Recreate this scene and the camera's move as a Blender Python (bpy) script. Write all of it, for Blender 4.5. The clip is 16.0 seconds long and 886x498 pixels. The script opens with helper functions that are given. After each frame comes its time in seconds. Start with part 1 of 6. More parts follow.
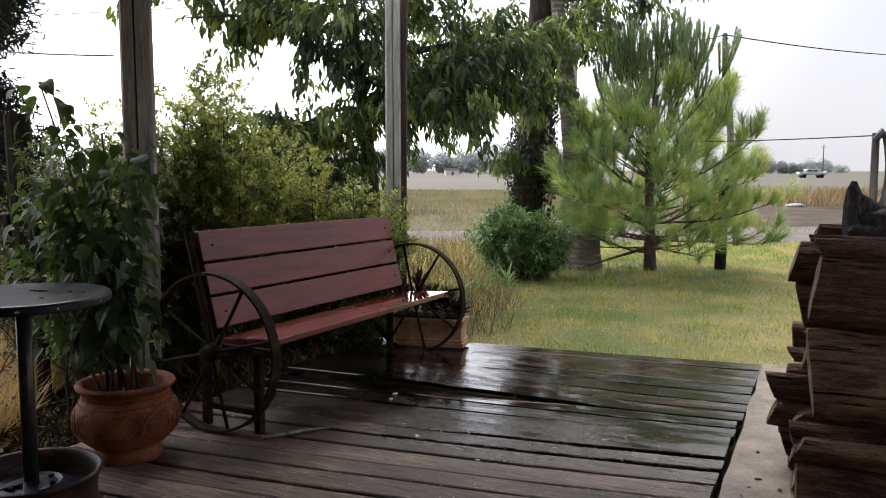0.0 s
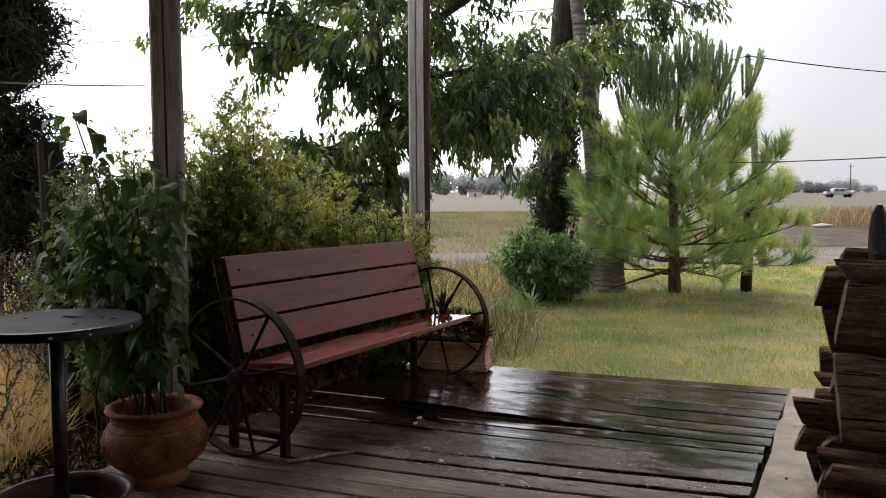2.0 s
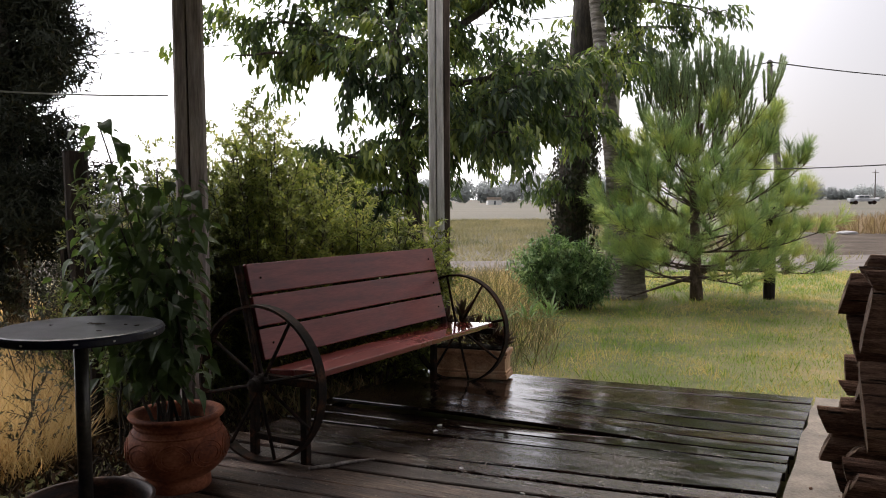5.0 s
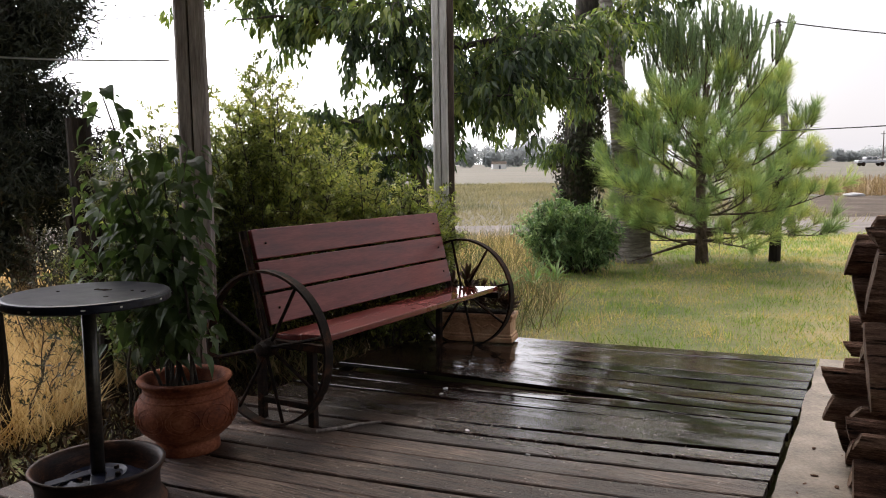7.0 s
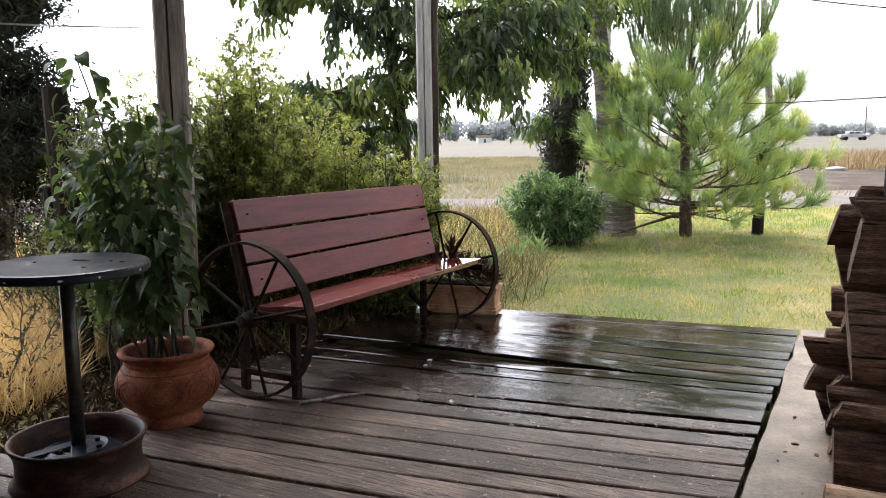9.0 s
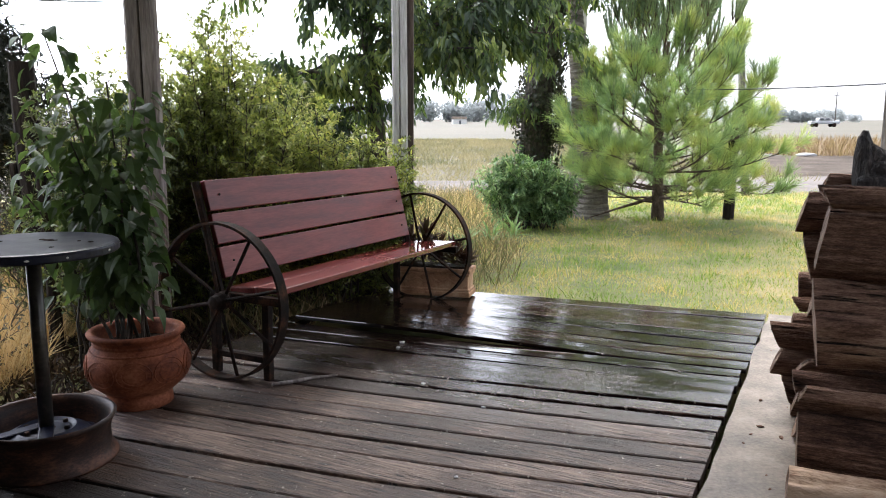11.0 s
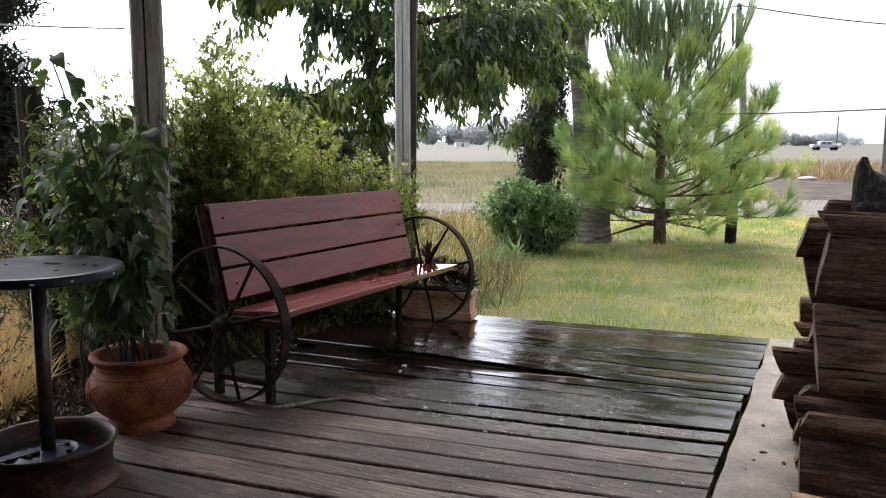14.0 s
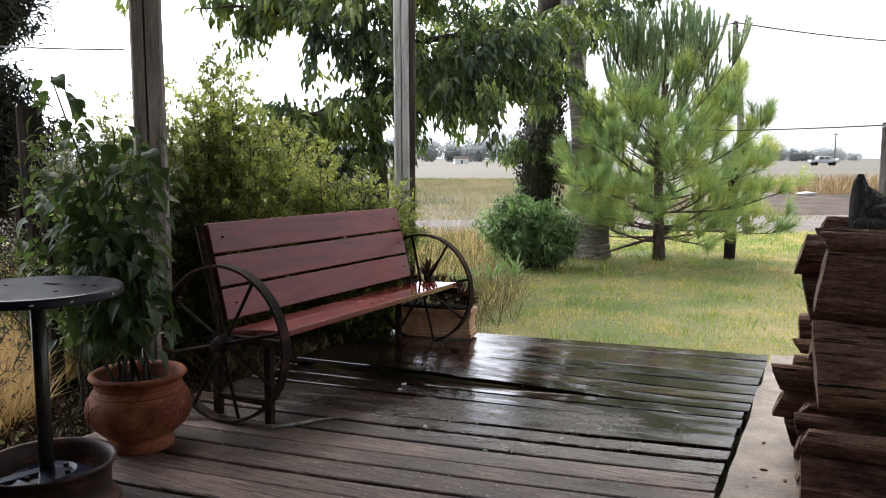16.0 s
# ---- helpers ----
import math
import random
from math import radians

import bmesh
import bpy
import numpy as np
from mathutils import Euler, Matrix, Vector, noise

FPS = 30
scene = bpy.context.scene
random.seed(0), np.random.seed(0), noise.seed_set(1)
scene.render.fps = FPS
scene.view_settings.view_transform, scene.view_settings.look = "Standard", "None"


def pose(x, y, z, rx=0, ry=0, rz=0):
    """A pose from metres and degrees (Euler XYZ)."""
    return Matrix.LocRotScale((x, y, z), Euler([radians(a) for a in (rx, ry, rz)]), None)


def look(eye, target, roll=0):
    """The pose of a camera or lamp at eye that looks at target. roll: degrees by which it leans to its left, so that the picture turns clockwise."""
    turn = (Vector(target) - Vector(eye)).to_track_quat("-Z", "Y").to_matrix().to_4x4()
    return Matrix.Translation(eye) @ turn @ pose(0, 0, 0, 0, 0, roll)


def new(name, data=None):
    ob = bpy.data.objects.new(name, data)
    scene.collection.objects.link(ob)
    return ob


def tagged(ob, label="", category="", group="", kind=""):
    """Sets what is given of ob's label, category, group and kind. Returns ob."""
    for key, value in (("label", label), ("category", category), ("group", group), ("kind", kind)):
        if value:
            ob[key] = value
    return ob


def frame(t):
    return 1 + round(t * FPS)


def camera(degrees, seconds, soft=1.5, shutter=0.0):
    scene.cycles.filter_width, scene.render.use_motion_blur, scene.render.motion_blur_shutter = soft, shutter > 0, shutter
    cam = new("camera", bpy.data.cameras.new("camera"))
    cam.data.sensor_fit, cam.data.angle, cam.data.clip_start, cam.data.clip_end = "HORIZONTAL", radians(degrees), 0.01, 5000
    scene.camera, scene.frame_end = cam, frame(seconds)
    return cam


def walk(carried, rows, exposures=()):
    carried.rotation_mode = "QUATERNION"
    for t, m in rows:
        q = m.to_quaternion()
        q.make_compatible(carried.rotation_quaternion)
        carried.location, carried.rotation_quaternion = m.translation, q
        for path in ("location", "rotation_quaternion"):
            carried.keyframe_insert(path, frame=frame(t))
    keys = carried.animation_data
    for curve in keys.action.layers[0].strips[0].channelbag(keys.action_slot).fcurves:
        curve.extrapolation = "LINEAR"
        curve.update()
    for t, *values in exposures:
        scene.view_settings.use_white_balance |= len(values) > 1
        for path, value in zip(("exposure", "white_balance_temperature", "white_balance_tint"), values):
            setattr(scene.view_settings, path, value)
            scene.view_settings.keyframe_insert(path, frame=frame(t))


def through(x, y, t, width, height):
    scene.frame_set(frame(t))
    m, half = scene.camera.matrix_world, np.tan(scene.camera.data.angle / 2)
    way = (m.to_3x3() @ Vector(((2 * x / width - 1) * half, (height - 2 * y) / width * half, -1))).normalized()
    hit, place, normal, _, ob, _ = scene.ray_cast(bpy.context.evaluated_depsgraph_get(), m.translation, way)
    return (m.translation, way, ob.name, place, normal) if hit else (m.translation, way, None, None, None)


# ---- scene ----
cam = camera(58.5, 16.0, soft=0.95)
PATH = [
    (0.0, pose(0.0029, 0.0286, 1.2373, 84.303, -0.112, 0.210)),
    (0.5, pose(0.0030, 0.0192, 1.2439, 84.457, 0.026, 0.204)),
    (1.0, pose(0.0011, 0.0087, 1.2491, 84.559, 0.206, 0.683)),
    (1.5, pose(0.0014, 0.0067, 1.2526, 84.698, 0.417, 1.564)),
    (2.0, pose(0.0000, 0.0023, 1.2544, 85.867, 0.243, 1.849)),
    (2.5, pose(-0.0012, -0.0008, 1.2569, 86.923, 0.184, 2.030)),
    (3.0, pose(-0.0036, -0.0037, 1.2589, 87.284, 0.139, 2.250)),
    (3.5, pose(-0.0034, -0.0050, 1.2584, 87.508, 0.134, 2.539)),
    (6.0, pose(-0.0009, -0.0011, 1.2518, 84.943, 0.606, 3.516)),
    (6.5, pose(-0.0007, -0.0027, 1.2515, 84.256, 0.702, 3.575)),
    (7.0, pose(0.0000, 0.0000, 1.2500, 83.900, 0.800, 3.600)),
    (7.5, pose(0.0020, 0.0041, 1.2446, 83.014, 0.867, 3.597)),
    (8.0, pose(0.0026, 0.0164, 1.2350, 82.604, 0.782, 3.278)),
    (8.5, pose(0.0032, 0.0173, 1.2354, 82.464, 0.735, 3.026)),
    (9.0, pose(0.0041, 0.0241, 1.2323, 82.009, 0.694, 2.520)),
    (9.5, pose(0.0051, 0.0325, 1.2268, 80.585, 0.535, 1.699)),
    (12.0, pose(0.0066, 0.0173, 1.2446, 80.924, -0.200, 0.651)),
    (12.5, pose(0.0080, 0.0135, 1.2434, 81.450, -0.138, 0.817)),
    (13.0, pose(0.0061, 0.0139, 1.2444, 81.779, -0.225, 0.885)),
    (13.5, pose(0.0079, 0.0125, 1.2448, 82.028, -0.222, 0.932)),
    (14.0, pose(0.0072, 0.0115, 1.2489, 82.258, -0.240, 0.938)),
    (14.5, pose(0.0108, 0.0099, 1.2526, 82.583, -0.227, 0.956)),
    (15.0, pose(0.0093, 0.0072, 1.2542, 82.947, -0.184, 0.891)),
    (15.5, pose(0.0101, 0.0081, 1.2566, 83.222, -0.146, 0.883)),
    (16.0, pose(0.0095, 0.0050, 1.2574, 83.461, 0.016, 0.873)),
]
walk(cam, PATH, [(0.0, 0.27, 6650, 13), (1.5, 0.2, 6750, 14), (2.1, 0.06, 6800, 14), (3.5, -0.1, 6900, 15), (6.0, 0.17, 6950, 15), (7.5, 0.46, 6850, 15), (8.5, 0.72, 6650, 14), (9.5, 1.13, 6450, 13),
                 (12.0, 1.06, 6300, 12), (12.6, 1.0, 6300, 12), (13.5, 0.80, 6350, 12), (14.5, 0.75, 6400, 12), (16.0, 0.74, 6450, 12)])

# ---- world, sun, exposure ----
world = bpy.data.worlds.new("overcast_sky")
scene.world = world
world.use_nodes = True
wn, wl = world.node_tree.nodes, world.node_tree.links
wn.clear()
w_out = wn.new("ShaderNodeOutputWorld")
w_bg = wn.new("ShaderNodeBackground")
w_sky = wn.new("ShaderNodeTexSky")
w_sky.sky_type = "NISHITA"
w_sky.sun_disc = False
w_sky.sun_elevation = radians(56)
w_sky.sun_rotation = radians(-5)
w_sky.dust_density = 4.0
w_mix = wn.new("ShaderNodeMix")
w_mix.data_type = "RGBA"
w_mix.inputs[0].default_value = 0.80
w_mix.inputs[7].default_value = (6.3, 6.55, 7.15, 1)
wl.new(w_sky.outputs[0], w_mix.inputs[6])
# an overcast dome: brighter overhead, and towards the hidden sun
w_tc = wn.new("ShaderNodeTexCoord")
w_dot = wn.new("ShaderNodeVectorMath")
w_dot.operation = "DOT_PRODUCT"
w_dot.inputs[1].default_value = Vector((-0.55, 0.60, 0.58)).normalized()
wl.new(w_tc.outputs["Generated"], w_dot.inputs[0])
w_rng = wn.new("ShaderNodeMapRange")
w_rng.interpolation_type = "SMOOTHSTEP"
w_rng.inputs["From Min"].default_value, w_rng.inputs["From Max"].default_value = 0.35, 1.0
w_rng.inputs["To Min"].default_value, w_rng.inputs["To Max"].default_value = 1.22, 5.1
wl.new(w_dot.outputs["Value"], w_rng.inputs[0])
w_mul = wn.new("ShaderNodeMix")
w_mul.data_type, w_mul.blend_type = "RGBA", "MULTIPLY"
w_mul.inputs[0].default_value = 1.0
wl.new(w_mix.outputs[2], w_mul.inputs[6])
wl.new(w_rng.outputs[0], w_mul.inputs[7])
wl.new(w_mul.outputs[2], w_bg.inputs[0])
w_bg.inputs[1].default_value = 0.10
wl.new(w_bg.outputs[0], w_out.inputs[0])

sun_data = bpy.data.lights.new("sun", "SUN")
sun_data.energy, sun_data.angle, sun_data.color = 1.85, radians(55), (1.0, 0.93, 0.80)
sun = new("sun", sun_data)
sun.matrix_world = look((-1.5, 19, 31), (0, 0, 0))

# ---- materials ----


def ramp_of(nt, fac, stops):
    r = nt.nodes.new("ShaderNodeValToRGB")
    r.color_ramp.elements[0].position, r.color_ramp.elements[0].color = stops[0][0], (*stops[0][1], 1)
    r.color_ramp.elements[1].position, r.color_ramp.elements[1].color = stops[-1][0], (*stops[-1][1], 1)
    for p, c in stops[1:-1]:
        e = r.color_ramp.elements.new(p)
        e.color = (*c, 1)
    nt.links.new(fac, r.inputs[0])
    return r.outputs[0]


def mix_of(nt, fac, a, b, mode="MIX"):
    m = nt.nodes.new("ShaderNodeMix")
    m.data_type, m.blend_type = "RGBA", mode
    for sock, v in ((m.inputs[0], fac), (m.inputs[6], a), (m.inputs[7], b)):
        if hasattr(v, "is_linked"):
            nt.links.new(v, sock)
        elif isinstance(v, tuple):
            sock.default_value = (*v, 1)
        else:
            sock.default_value = v
    return m.outputs[2]


def math_of(nt, op, a, b=0.0, c=0.0, clamp=False):
    m = nt.nodes.new("ShaderNodeMath")
    m.operation, m.use_clamp = op, clamp
    for sock, v in zip(m.inputs, (a, b, c)):
        if hasattr(v, "is_linked"):
            nt.links.new(v, sock)
        else:
            sock.default_value = v
    return m.outputs[0]


def noise_of(nt, vec, scale, detail=4.0, rough=0.6):
    n = nt.nodes.new("ShaderNodeTexNoise")
    n.inputs["Scale"].default_value, n.inputs["Detail"].default_value, n.inputs["Roughness"].default_value = scale, detail, rough
    if vec is not None:
        nt.links.new(vec, n.inputs["Vector"])
    return n.outputs[0]


def mapped(nt, vec, scale=(1, 1, 1), rot=(0, 0, 0)):
    m = nt.nodes.new("ShaderNodeMapping")
    m.inputs["Scale"].default_value = scale
    m.inputs["Rotation"].default_value = rot
    nt.links.new(vec, m.inputs["Vector"])
    return m.outputs[0]


def start_mat(name, rough=0.6, metal=0.0, spec=0.5):
    m = bpy.data.materials.new(name)
    m.use_nodes = True
    nt = m.node_tree
    b = nt.nodes["Principled BSDF"]
    b.inputs["Roughness"].default_value, b.inputs["Metallic"].default_value = rough, metal
    b.inputs["Specular IOR Level"].default_value = spec
    tc = nt.nodes.new("ShaderNodeTexCoord")
    return m, nt, b, tc.outputs["Object"]


def bump_to(nt, b, height, strength=0.4, dist=0.01):
    n = nt.nodes.new("ShaderNodeBump")
    n.inputs["Strength"].default_value, n.inputs["Distance"].default_value = strength, dist
    nt.links.new(height, n.inputs["Height"])
    nt.links.new(n.outputs[0], b.inputs["Normal"])


def position(nt):
    return nt.nodes.new("ShaderNodeNewGeometry").outputs["Position"]


def split_xyz(nt, vec):
    s = nt.nodes.new("ShaderNodeSeparateXYZ")
    nt.links.new(vec, s.inputs[0])
    return s.outputs


def basic_mat(name, stops, scale=8.0, stretch=(1, 1, 1), rough=0.6, metal=0.0, bump=0.3, dist=0.01, fine=60.0, spec=0.5, per_object=0.0, coat=0.0):
    """A surface with two scales of mottling and a fine relief."""
    m, nt, b, oc = start_mat(name, rough, metal, spec)
    v = mapped(nt, oc, stretch)
    a, f = noise_of(nt, v, scale, 5), noise_of(nt, v, fine, 3)
    fac = math_of(nt, "MULTIPLY_ADD", f, 0.8, math_of(nt, "MULTIPLY_ADD", a, 1.9, -0.85))
    if per_object:
        info = nt.nodes.new("ShaderNodeObjectInfo")
        fac = math_of(nt, "ADD", fac, math_of(nt, "MULTIPLY_ADD", info.outputs["Random"], per_object, -per_object / 2))
    col = ramp_of(nt, fac, stops)
    nt.links.new(col, b.inputs["Base Color"])
    r = math_of(nt, "MULTIPLY_ADD", a, 0.3, rough - 0.15, clamp=True)
    nt.links.new(r, b.inputs["Roughness"])
    if coat:
        b.inputs["Coat Weight"].default_value, b.inputs["Coat Roughness"].default_value = coat, 0.12
    bump_to(nt, b, math_of(nt, "MULTIPLY_ADD", f, 0.6, a), bump, dist)
    return m


def leaf_mat(name, stops, rough=0.45, through=0.3, scale=1.2, spread=0.5, tint=(1.0, 1.1, 0.6), clumps=1.2):
    """Foliage: each leaf its own tone, clumps lighter and darker, thin enough to let light through."""
    m, nt, b, oc = start_mat(name, rough, 0.0, 0.3)
    geo = nt.nodes.new("ShaderNodeNewGeometry")
    clump = noise_of(nt, geo.outputs["Position"], scale, 2)
    fac = math_of(nt, "MULTIPLY_ADD", geo.outputs["Random Per Island"], spread, math_of(nt, "MULTIPLY_ADD", clump, clumps, 0.5 - clumps / 2 - spread / 2))
    col = ramp_of(nt, fac, stops)
    nt.links.new(col, b.inputs["Base Color"])
    tr = nt.nodes.new("ShaderNodeBsdfTranslucent")
    nt.links.new(mix_of(nt, 1.0, col, tint, "MULTIPLY"), tr.inputs[0])
    sh = nt.nodes.new("ShaderNodeMixShader")
    sh.inputs[0].default_value = through
    nt.links.new(b.outputs[0], sh.inputs[1])
    nt.links.new(tr.outputs[0], sh.inputs[2])
    nt.links.new(sh.outputs[0], nt.nodes["Material Output"].inputs[0])
    return m


def deck_material():
    """Old deck planks: brown and grey grain, scuffed pale specks, wet and dark where the rain blows in."""
    m, nt, b, oc = start_mat("deck_plank_wood", 0.6)
    pos = position(nt)
    info = nt.nodes.new("ShaderNodeObjectInfo")
    shift = nt.nodes.new("ShaderNodeVectorMath")
    shift.operation = "MULTIPLY_ADD"
    comb = nt.nodes.new("ShaderNodeCombineXYZ")
    nt.links.new(math_of(nt, "MULTIPLY", info.outputs["Random"], 37.0), comb.inputs[0])
    turn = mapped(nt, pos, (1, 1, 1), (0, 0, radians(DECK_TURN)))
    nt.links.new(turn, shift.inputs[0])
    shift.inputs[1].default_value = (1, 1, 1)
    nt.links.new(comb.outputs[0], shift.inputs[2])
    grain_v = mapped(nt, shift.outputs[0], (0.9, 14, 6))
    grain = noise_of(nt, grain_v, 4.0, 8, 0.7)
    fine = noise_of(nt, mapped(nt, shift.outputs[0], (2, 60, 10)), 5.0, 4)
    blot = noise_of(nt, shift.outputs[0], 2.3, 4)
    fac = math_of(nt, "MULTIPLY_ADD", grain, 0.75, math_of(nt, "MULTIPLY_ADD", fine, 0.35, math_of(nt, "MULTIPLY_ADD", blot, 0.65, -0.455)))
    fac = math_of(nt, "ADD", fac, math_of(nt, "MULTIPLY_ADD", info.outputs["Random"], 0.30, -0.15))
    fac = math_of(nt, "MULTIPLY_ADD", fac, 2.7, -0.80)
    dry = ramp_of(nt, fac, [(0.0, (0.016, 0.010, 0.008)), (0.38, (0.054, 0.030, 0.021)), (0.65, (0.110, 0.067, 0.048)), (1.0, (0.27, 0.19, 0.145))])
    crack = noise_of(nt, mapped(nt, shift.outputs[0], (1.6, 42, 8)), 2.6, 6, 0.72)
    crack_on = math_of(nt, "MULTIPLY_ADD", crack, -16.0, 7.1, clamp=True)
    dry = mix_of(nt, crack_on, dry, (0.018, 0.012, 0.009))
    knot = noise_of(nt, mapped(nt, shift.outputs[0], (3.2, 11, 5)), 2.2, 1)
    knot_on = math_of(nt, "MULTIPLY_ADD", knot, 16.0, -10.9, clamp=True)
    dry = mix_of(nt, knot_on, dry, (0.016, 0.011, 0.009))
    speck = noise_of(nt, turn, 46.0, 2)
    speck_on = math_of(nt, "MAXIMUM", math_of(nt, "GREATER_THAN", speck, 0.69), math_of(nt, "GREATER_THAN", noise_of(nt, mapped(nt, turn, (1.0, 1.7, 1.0)), 21.0, 3), 0.72))
    dry = mix_of(nt, speck_on, dry, (0.36, 0.31, 0.26))
    axes = split_xyz(nt, turn)
    big = noise_of(nt, turn, 1.1, 3)
    wet = math_of(nt, "MULTIPLY_ADD", math_of(nt, "ADD", axes[1], math_of(nt, "MULTIPLY_ADD", big, 1.8, -0.9)), 1.05, -3.05, clamp=True)
    wet = math_of(nt, "MULTIPLY", wet, math_of(nt, "MULTIPLY_ADD", grain, 0.5, 0.62, clamp=True), clamp=True)
    dark = mix_of(nt, 1.0, dry, (0.22, 0.21, 0.215), "MULTIPLY")
    nt.links.new(mix_of(nt, wet, dry, dark), b.inputs["Base Color"])
    puddle = math_of(nt, "MULTIPLY_ADD", noise_of(nt, mapped(nt, shift.outputs[0], (0.7, 3.2, 1)), 2.4, 3), 3.6, -1.35, clamp=True)
    smooth = math_of(nt, "MULTIPLY", wet, math_of(nt, "MULTIPLY_ADD", puddle, 0.35, 0.65))
    rough = math_of(nt, "MAXIMUM", 0.11, math_of(nt, "MULTIPLY_ADD", smooth, -0.88, math_of(nt, "MULTIPLY_ADD", grain, 0.3, 0.33)))
    nt.links.new(rough, b.inputs["Roughness"])
    n = nt.nodes.new("ShaderNodeBump")
    n.inputs["Distance"].default_value = 0.007
    nt.links.new(math_of(nt, "MULTIPLY_ADD", smooth, -0.95, 0.74, clamp=True), n.inputs["Strength"])
    nt.links.new(math_of(nt, "MULTIPLY_ADD", crack_on, -0.8, math_of(nt, "MULTIPLY_ADD", fine, 0.5, grain)), n.inputs["Height"])
    nt.links.new(n.outputs[0], b.inputs["Normal"])
    return m


def log_material():
    """Rough firewood: reddish and grey-brown patches, stringy grain, dark splits along the length."""
    m, nt, b, oc = start_mat("split_log_wood", 0.85, 0.0, 0.2)
    info = nt.nodes.new("ShaderNodeObjectInfo")
    off = nt.nodes.new("ShaderNodeVectorMath")
    comb = nt.nodes.new("ShaderNodeCombineXYZ")
    nt.links.new(math_of(nt, "MULTIPLY", info.outputs["Random"], 53.0), comb.inputs[0])
    nt.links.new(oc, off.inputs[0])
    nt.links.new(comb.outputs[0], off.inputs[1])
    v = off.outputs[0]
    patch = noise_of(nt, mapped(nt, v, (1.0, 2.0, 2.0)), 4.5, 4)
    grain = noise_of(nt, mapped(nt, v, (1.0, 9.0, 9.0)), 7.0, 7, 0.7)
    fine = noise_of(nt, mapped(nt, v, (2.5, 9.0, 9.0)), 26.0, 4, 0.7)
    split = noise_of(nt, mapped(nt, v, (0.8, 9.0, 9.0)), 3.6, 5, 0.6)
    split_on = math_of(nt, "MULTIPLY_ADD", split, -14.0, 5.5, clamp=True)
    fac = math_of(nt, "MULTIPLY_ADD", patch, 1.3, math_of(nt, "MULTIPLY_ADD", grain, 1.5, math_of(nt, "MULTIPLY_ADD", fine, 0.9, -1.38)))
    fac = math_of(nt, "ADD", fac, math_of(nt, "MULTIPLY_ADD", info.outputs["Random"], 0.3, -0.15))
    col = ramp_of(nt, fac, [(0.05, (0.038, 0.020, 0.014)), (0.36, (0.125, 0.066, 0.045)), (0.62, (0.25, 0.142, 0.098)), (1.0, (0.46, 0.31, 0.22))])
    nt.links.new(mix_of(nt, split_on, col, (0.010, 0.006, 0.005)), b.inputs["Base Color"])
    h = math_of(nt, "MULTIPLY_ADD", split_on, -1.3, math_of(nt, "MULTIPLY_ADD", fine, 0.35, math_of(nt, "MULTIPLY_ADD", patch, 0.8, grain)))
    bump_to(nt, b, h, 1.0, 0.022)
    return m


DECK_TURN = 25.7
TARP_X = 3.47
CAR_X, FARPOLE_X = 68.9, 75.7
LITTER = ((-0.275, 4.30, 0.018), (-0.29, 4.20, 0.014), (-0.13, 3.60, 0.018), (0.14, 3.30, 0.012), (0.02, 2.62, 0.010))
M_DECK = deck_material()
def wet_paint():
    """The red paint of the seat, shiny where the rain reaches its far end."""
    m = M_BENCH.copy()
    m.name = "wet_red_painted_wood"
    nt = m.node_tree
    b = nt.nodes["Principled BSDF"]
    tc = nt.nodes.new("ShaderNodeTexCoord")
    along = split_xyz(nt, tc.outputs["Object"])[1]
    spots = noise_of(nt, tc.outputs["Object"], 9.0, 3)
    wet = math_of(nt, "MULTIPLY_ADD", math_of(nt, "MULTIPLY_ADD", spots, 0.9, along), 2.2, -0.95, clamp=True)
    nt.links.new(math_of(nt, "MULTIPLY_ADD", wet, -0.24, 0.30), b.inputs["Roughness"])
    nt.links.new(wet, b.inputs["Coat Weight"])
    b.inputs["Coat Roughness"].default_value = 0.04
    return m


M_BENCH = basic_mat("red_painted_wood", [(0.1, (0.10, 0.016, 0.015)), (0.5, (0.165, 0.030, 0.026)), (0.9, (0.22, 0.05, 0.042))], 2.0, (9, 1, 9), 0.34, bump=0.10, dist=0.003, fine=16, per_object=0.12, spec=0.4)
M_SEAT = wet_paint()
M_IRON = basic_mat("rusty_dark_iron", [(0.2, (0.007, 0.005, 0.004)), (0.55, (0.020, 0.012, 0.009)), (0.9, (0.075, 0.034, 0.018))], 14, rough=0.75, metal=0.0, bump=0.4, dist=0.003, fine=120, spec=0.12)
M_TABLE = basic_mat("blue_black_painted_steel", [(0.2, (0.007, 0.008, 0.016)), (0.65, (0.015, 0.017, 0.034)), (1.0, (0.06, 0.058, 0.065))], 9, rough=0.38, metal=0.1, bump=0.15, dist=0.002, fine=90, spec=0.35)
M_RIM = basic_mat("rusty_wheel_steel", [(0.1, (0.010, 0.007, 0.007)), (0.5, (0.040, 0.020, 0.014)), (0.9, (0.13, 0.058, 0.034))], 7, (1, 1, 2.5), rough=0.5, metal=0.1, bump=0.35, dist=0.004, fine=60, spec=0.25)
M_WHEEL = basic_mat("glossy_blue_black_wheel", [(0.2, (0.006, 0.008, 0.020)), (0.7, (0.014, 0.018, 0.042)), (1.0, (0.035, 0.03, 0.035))], 9, rough=0.36, bump=0.3, dist=0.002, fine=90, spec=0.18)
M_TABLE_POLE = basic_mat("greasy_dark_pipe", [(0.2, (0.03, 0.027, 0.022)), (0.6, (0.06, 0.054, 0.044)), (0.95, (0.12, 0.10, 0.08))], 12, rough=0.35, metal=0.5, bump=0.1, dist=0.002)
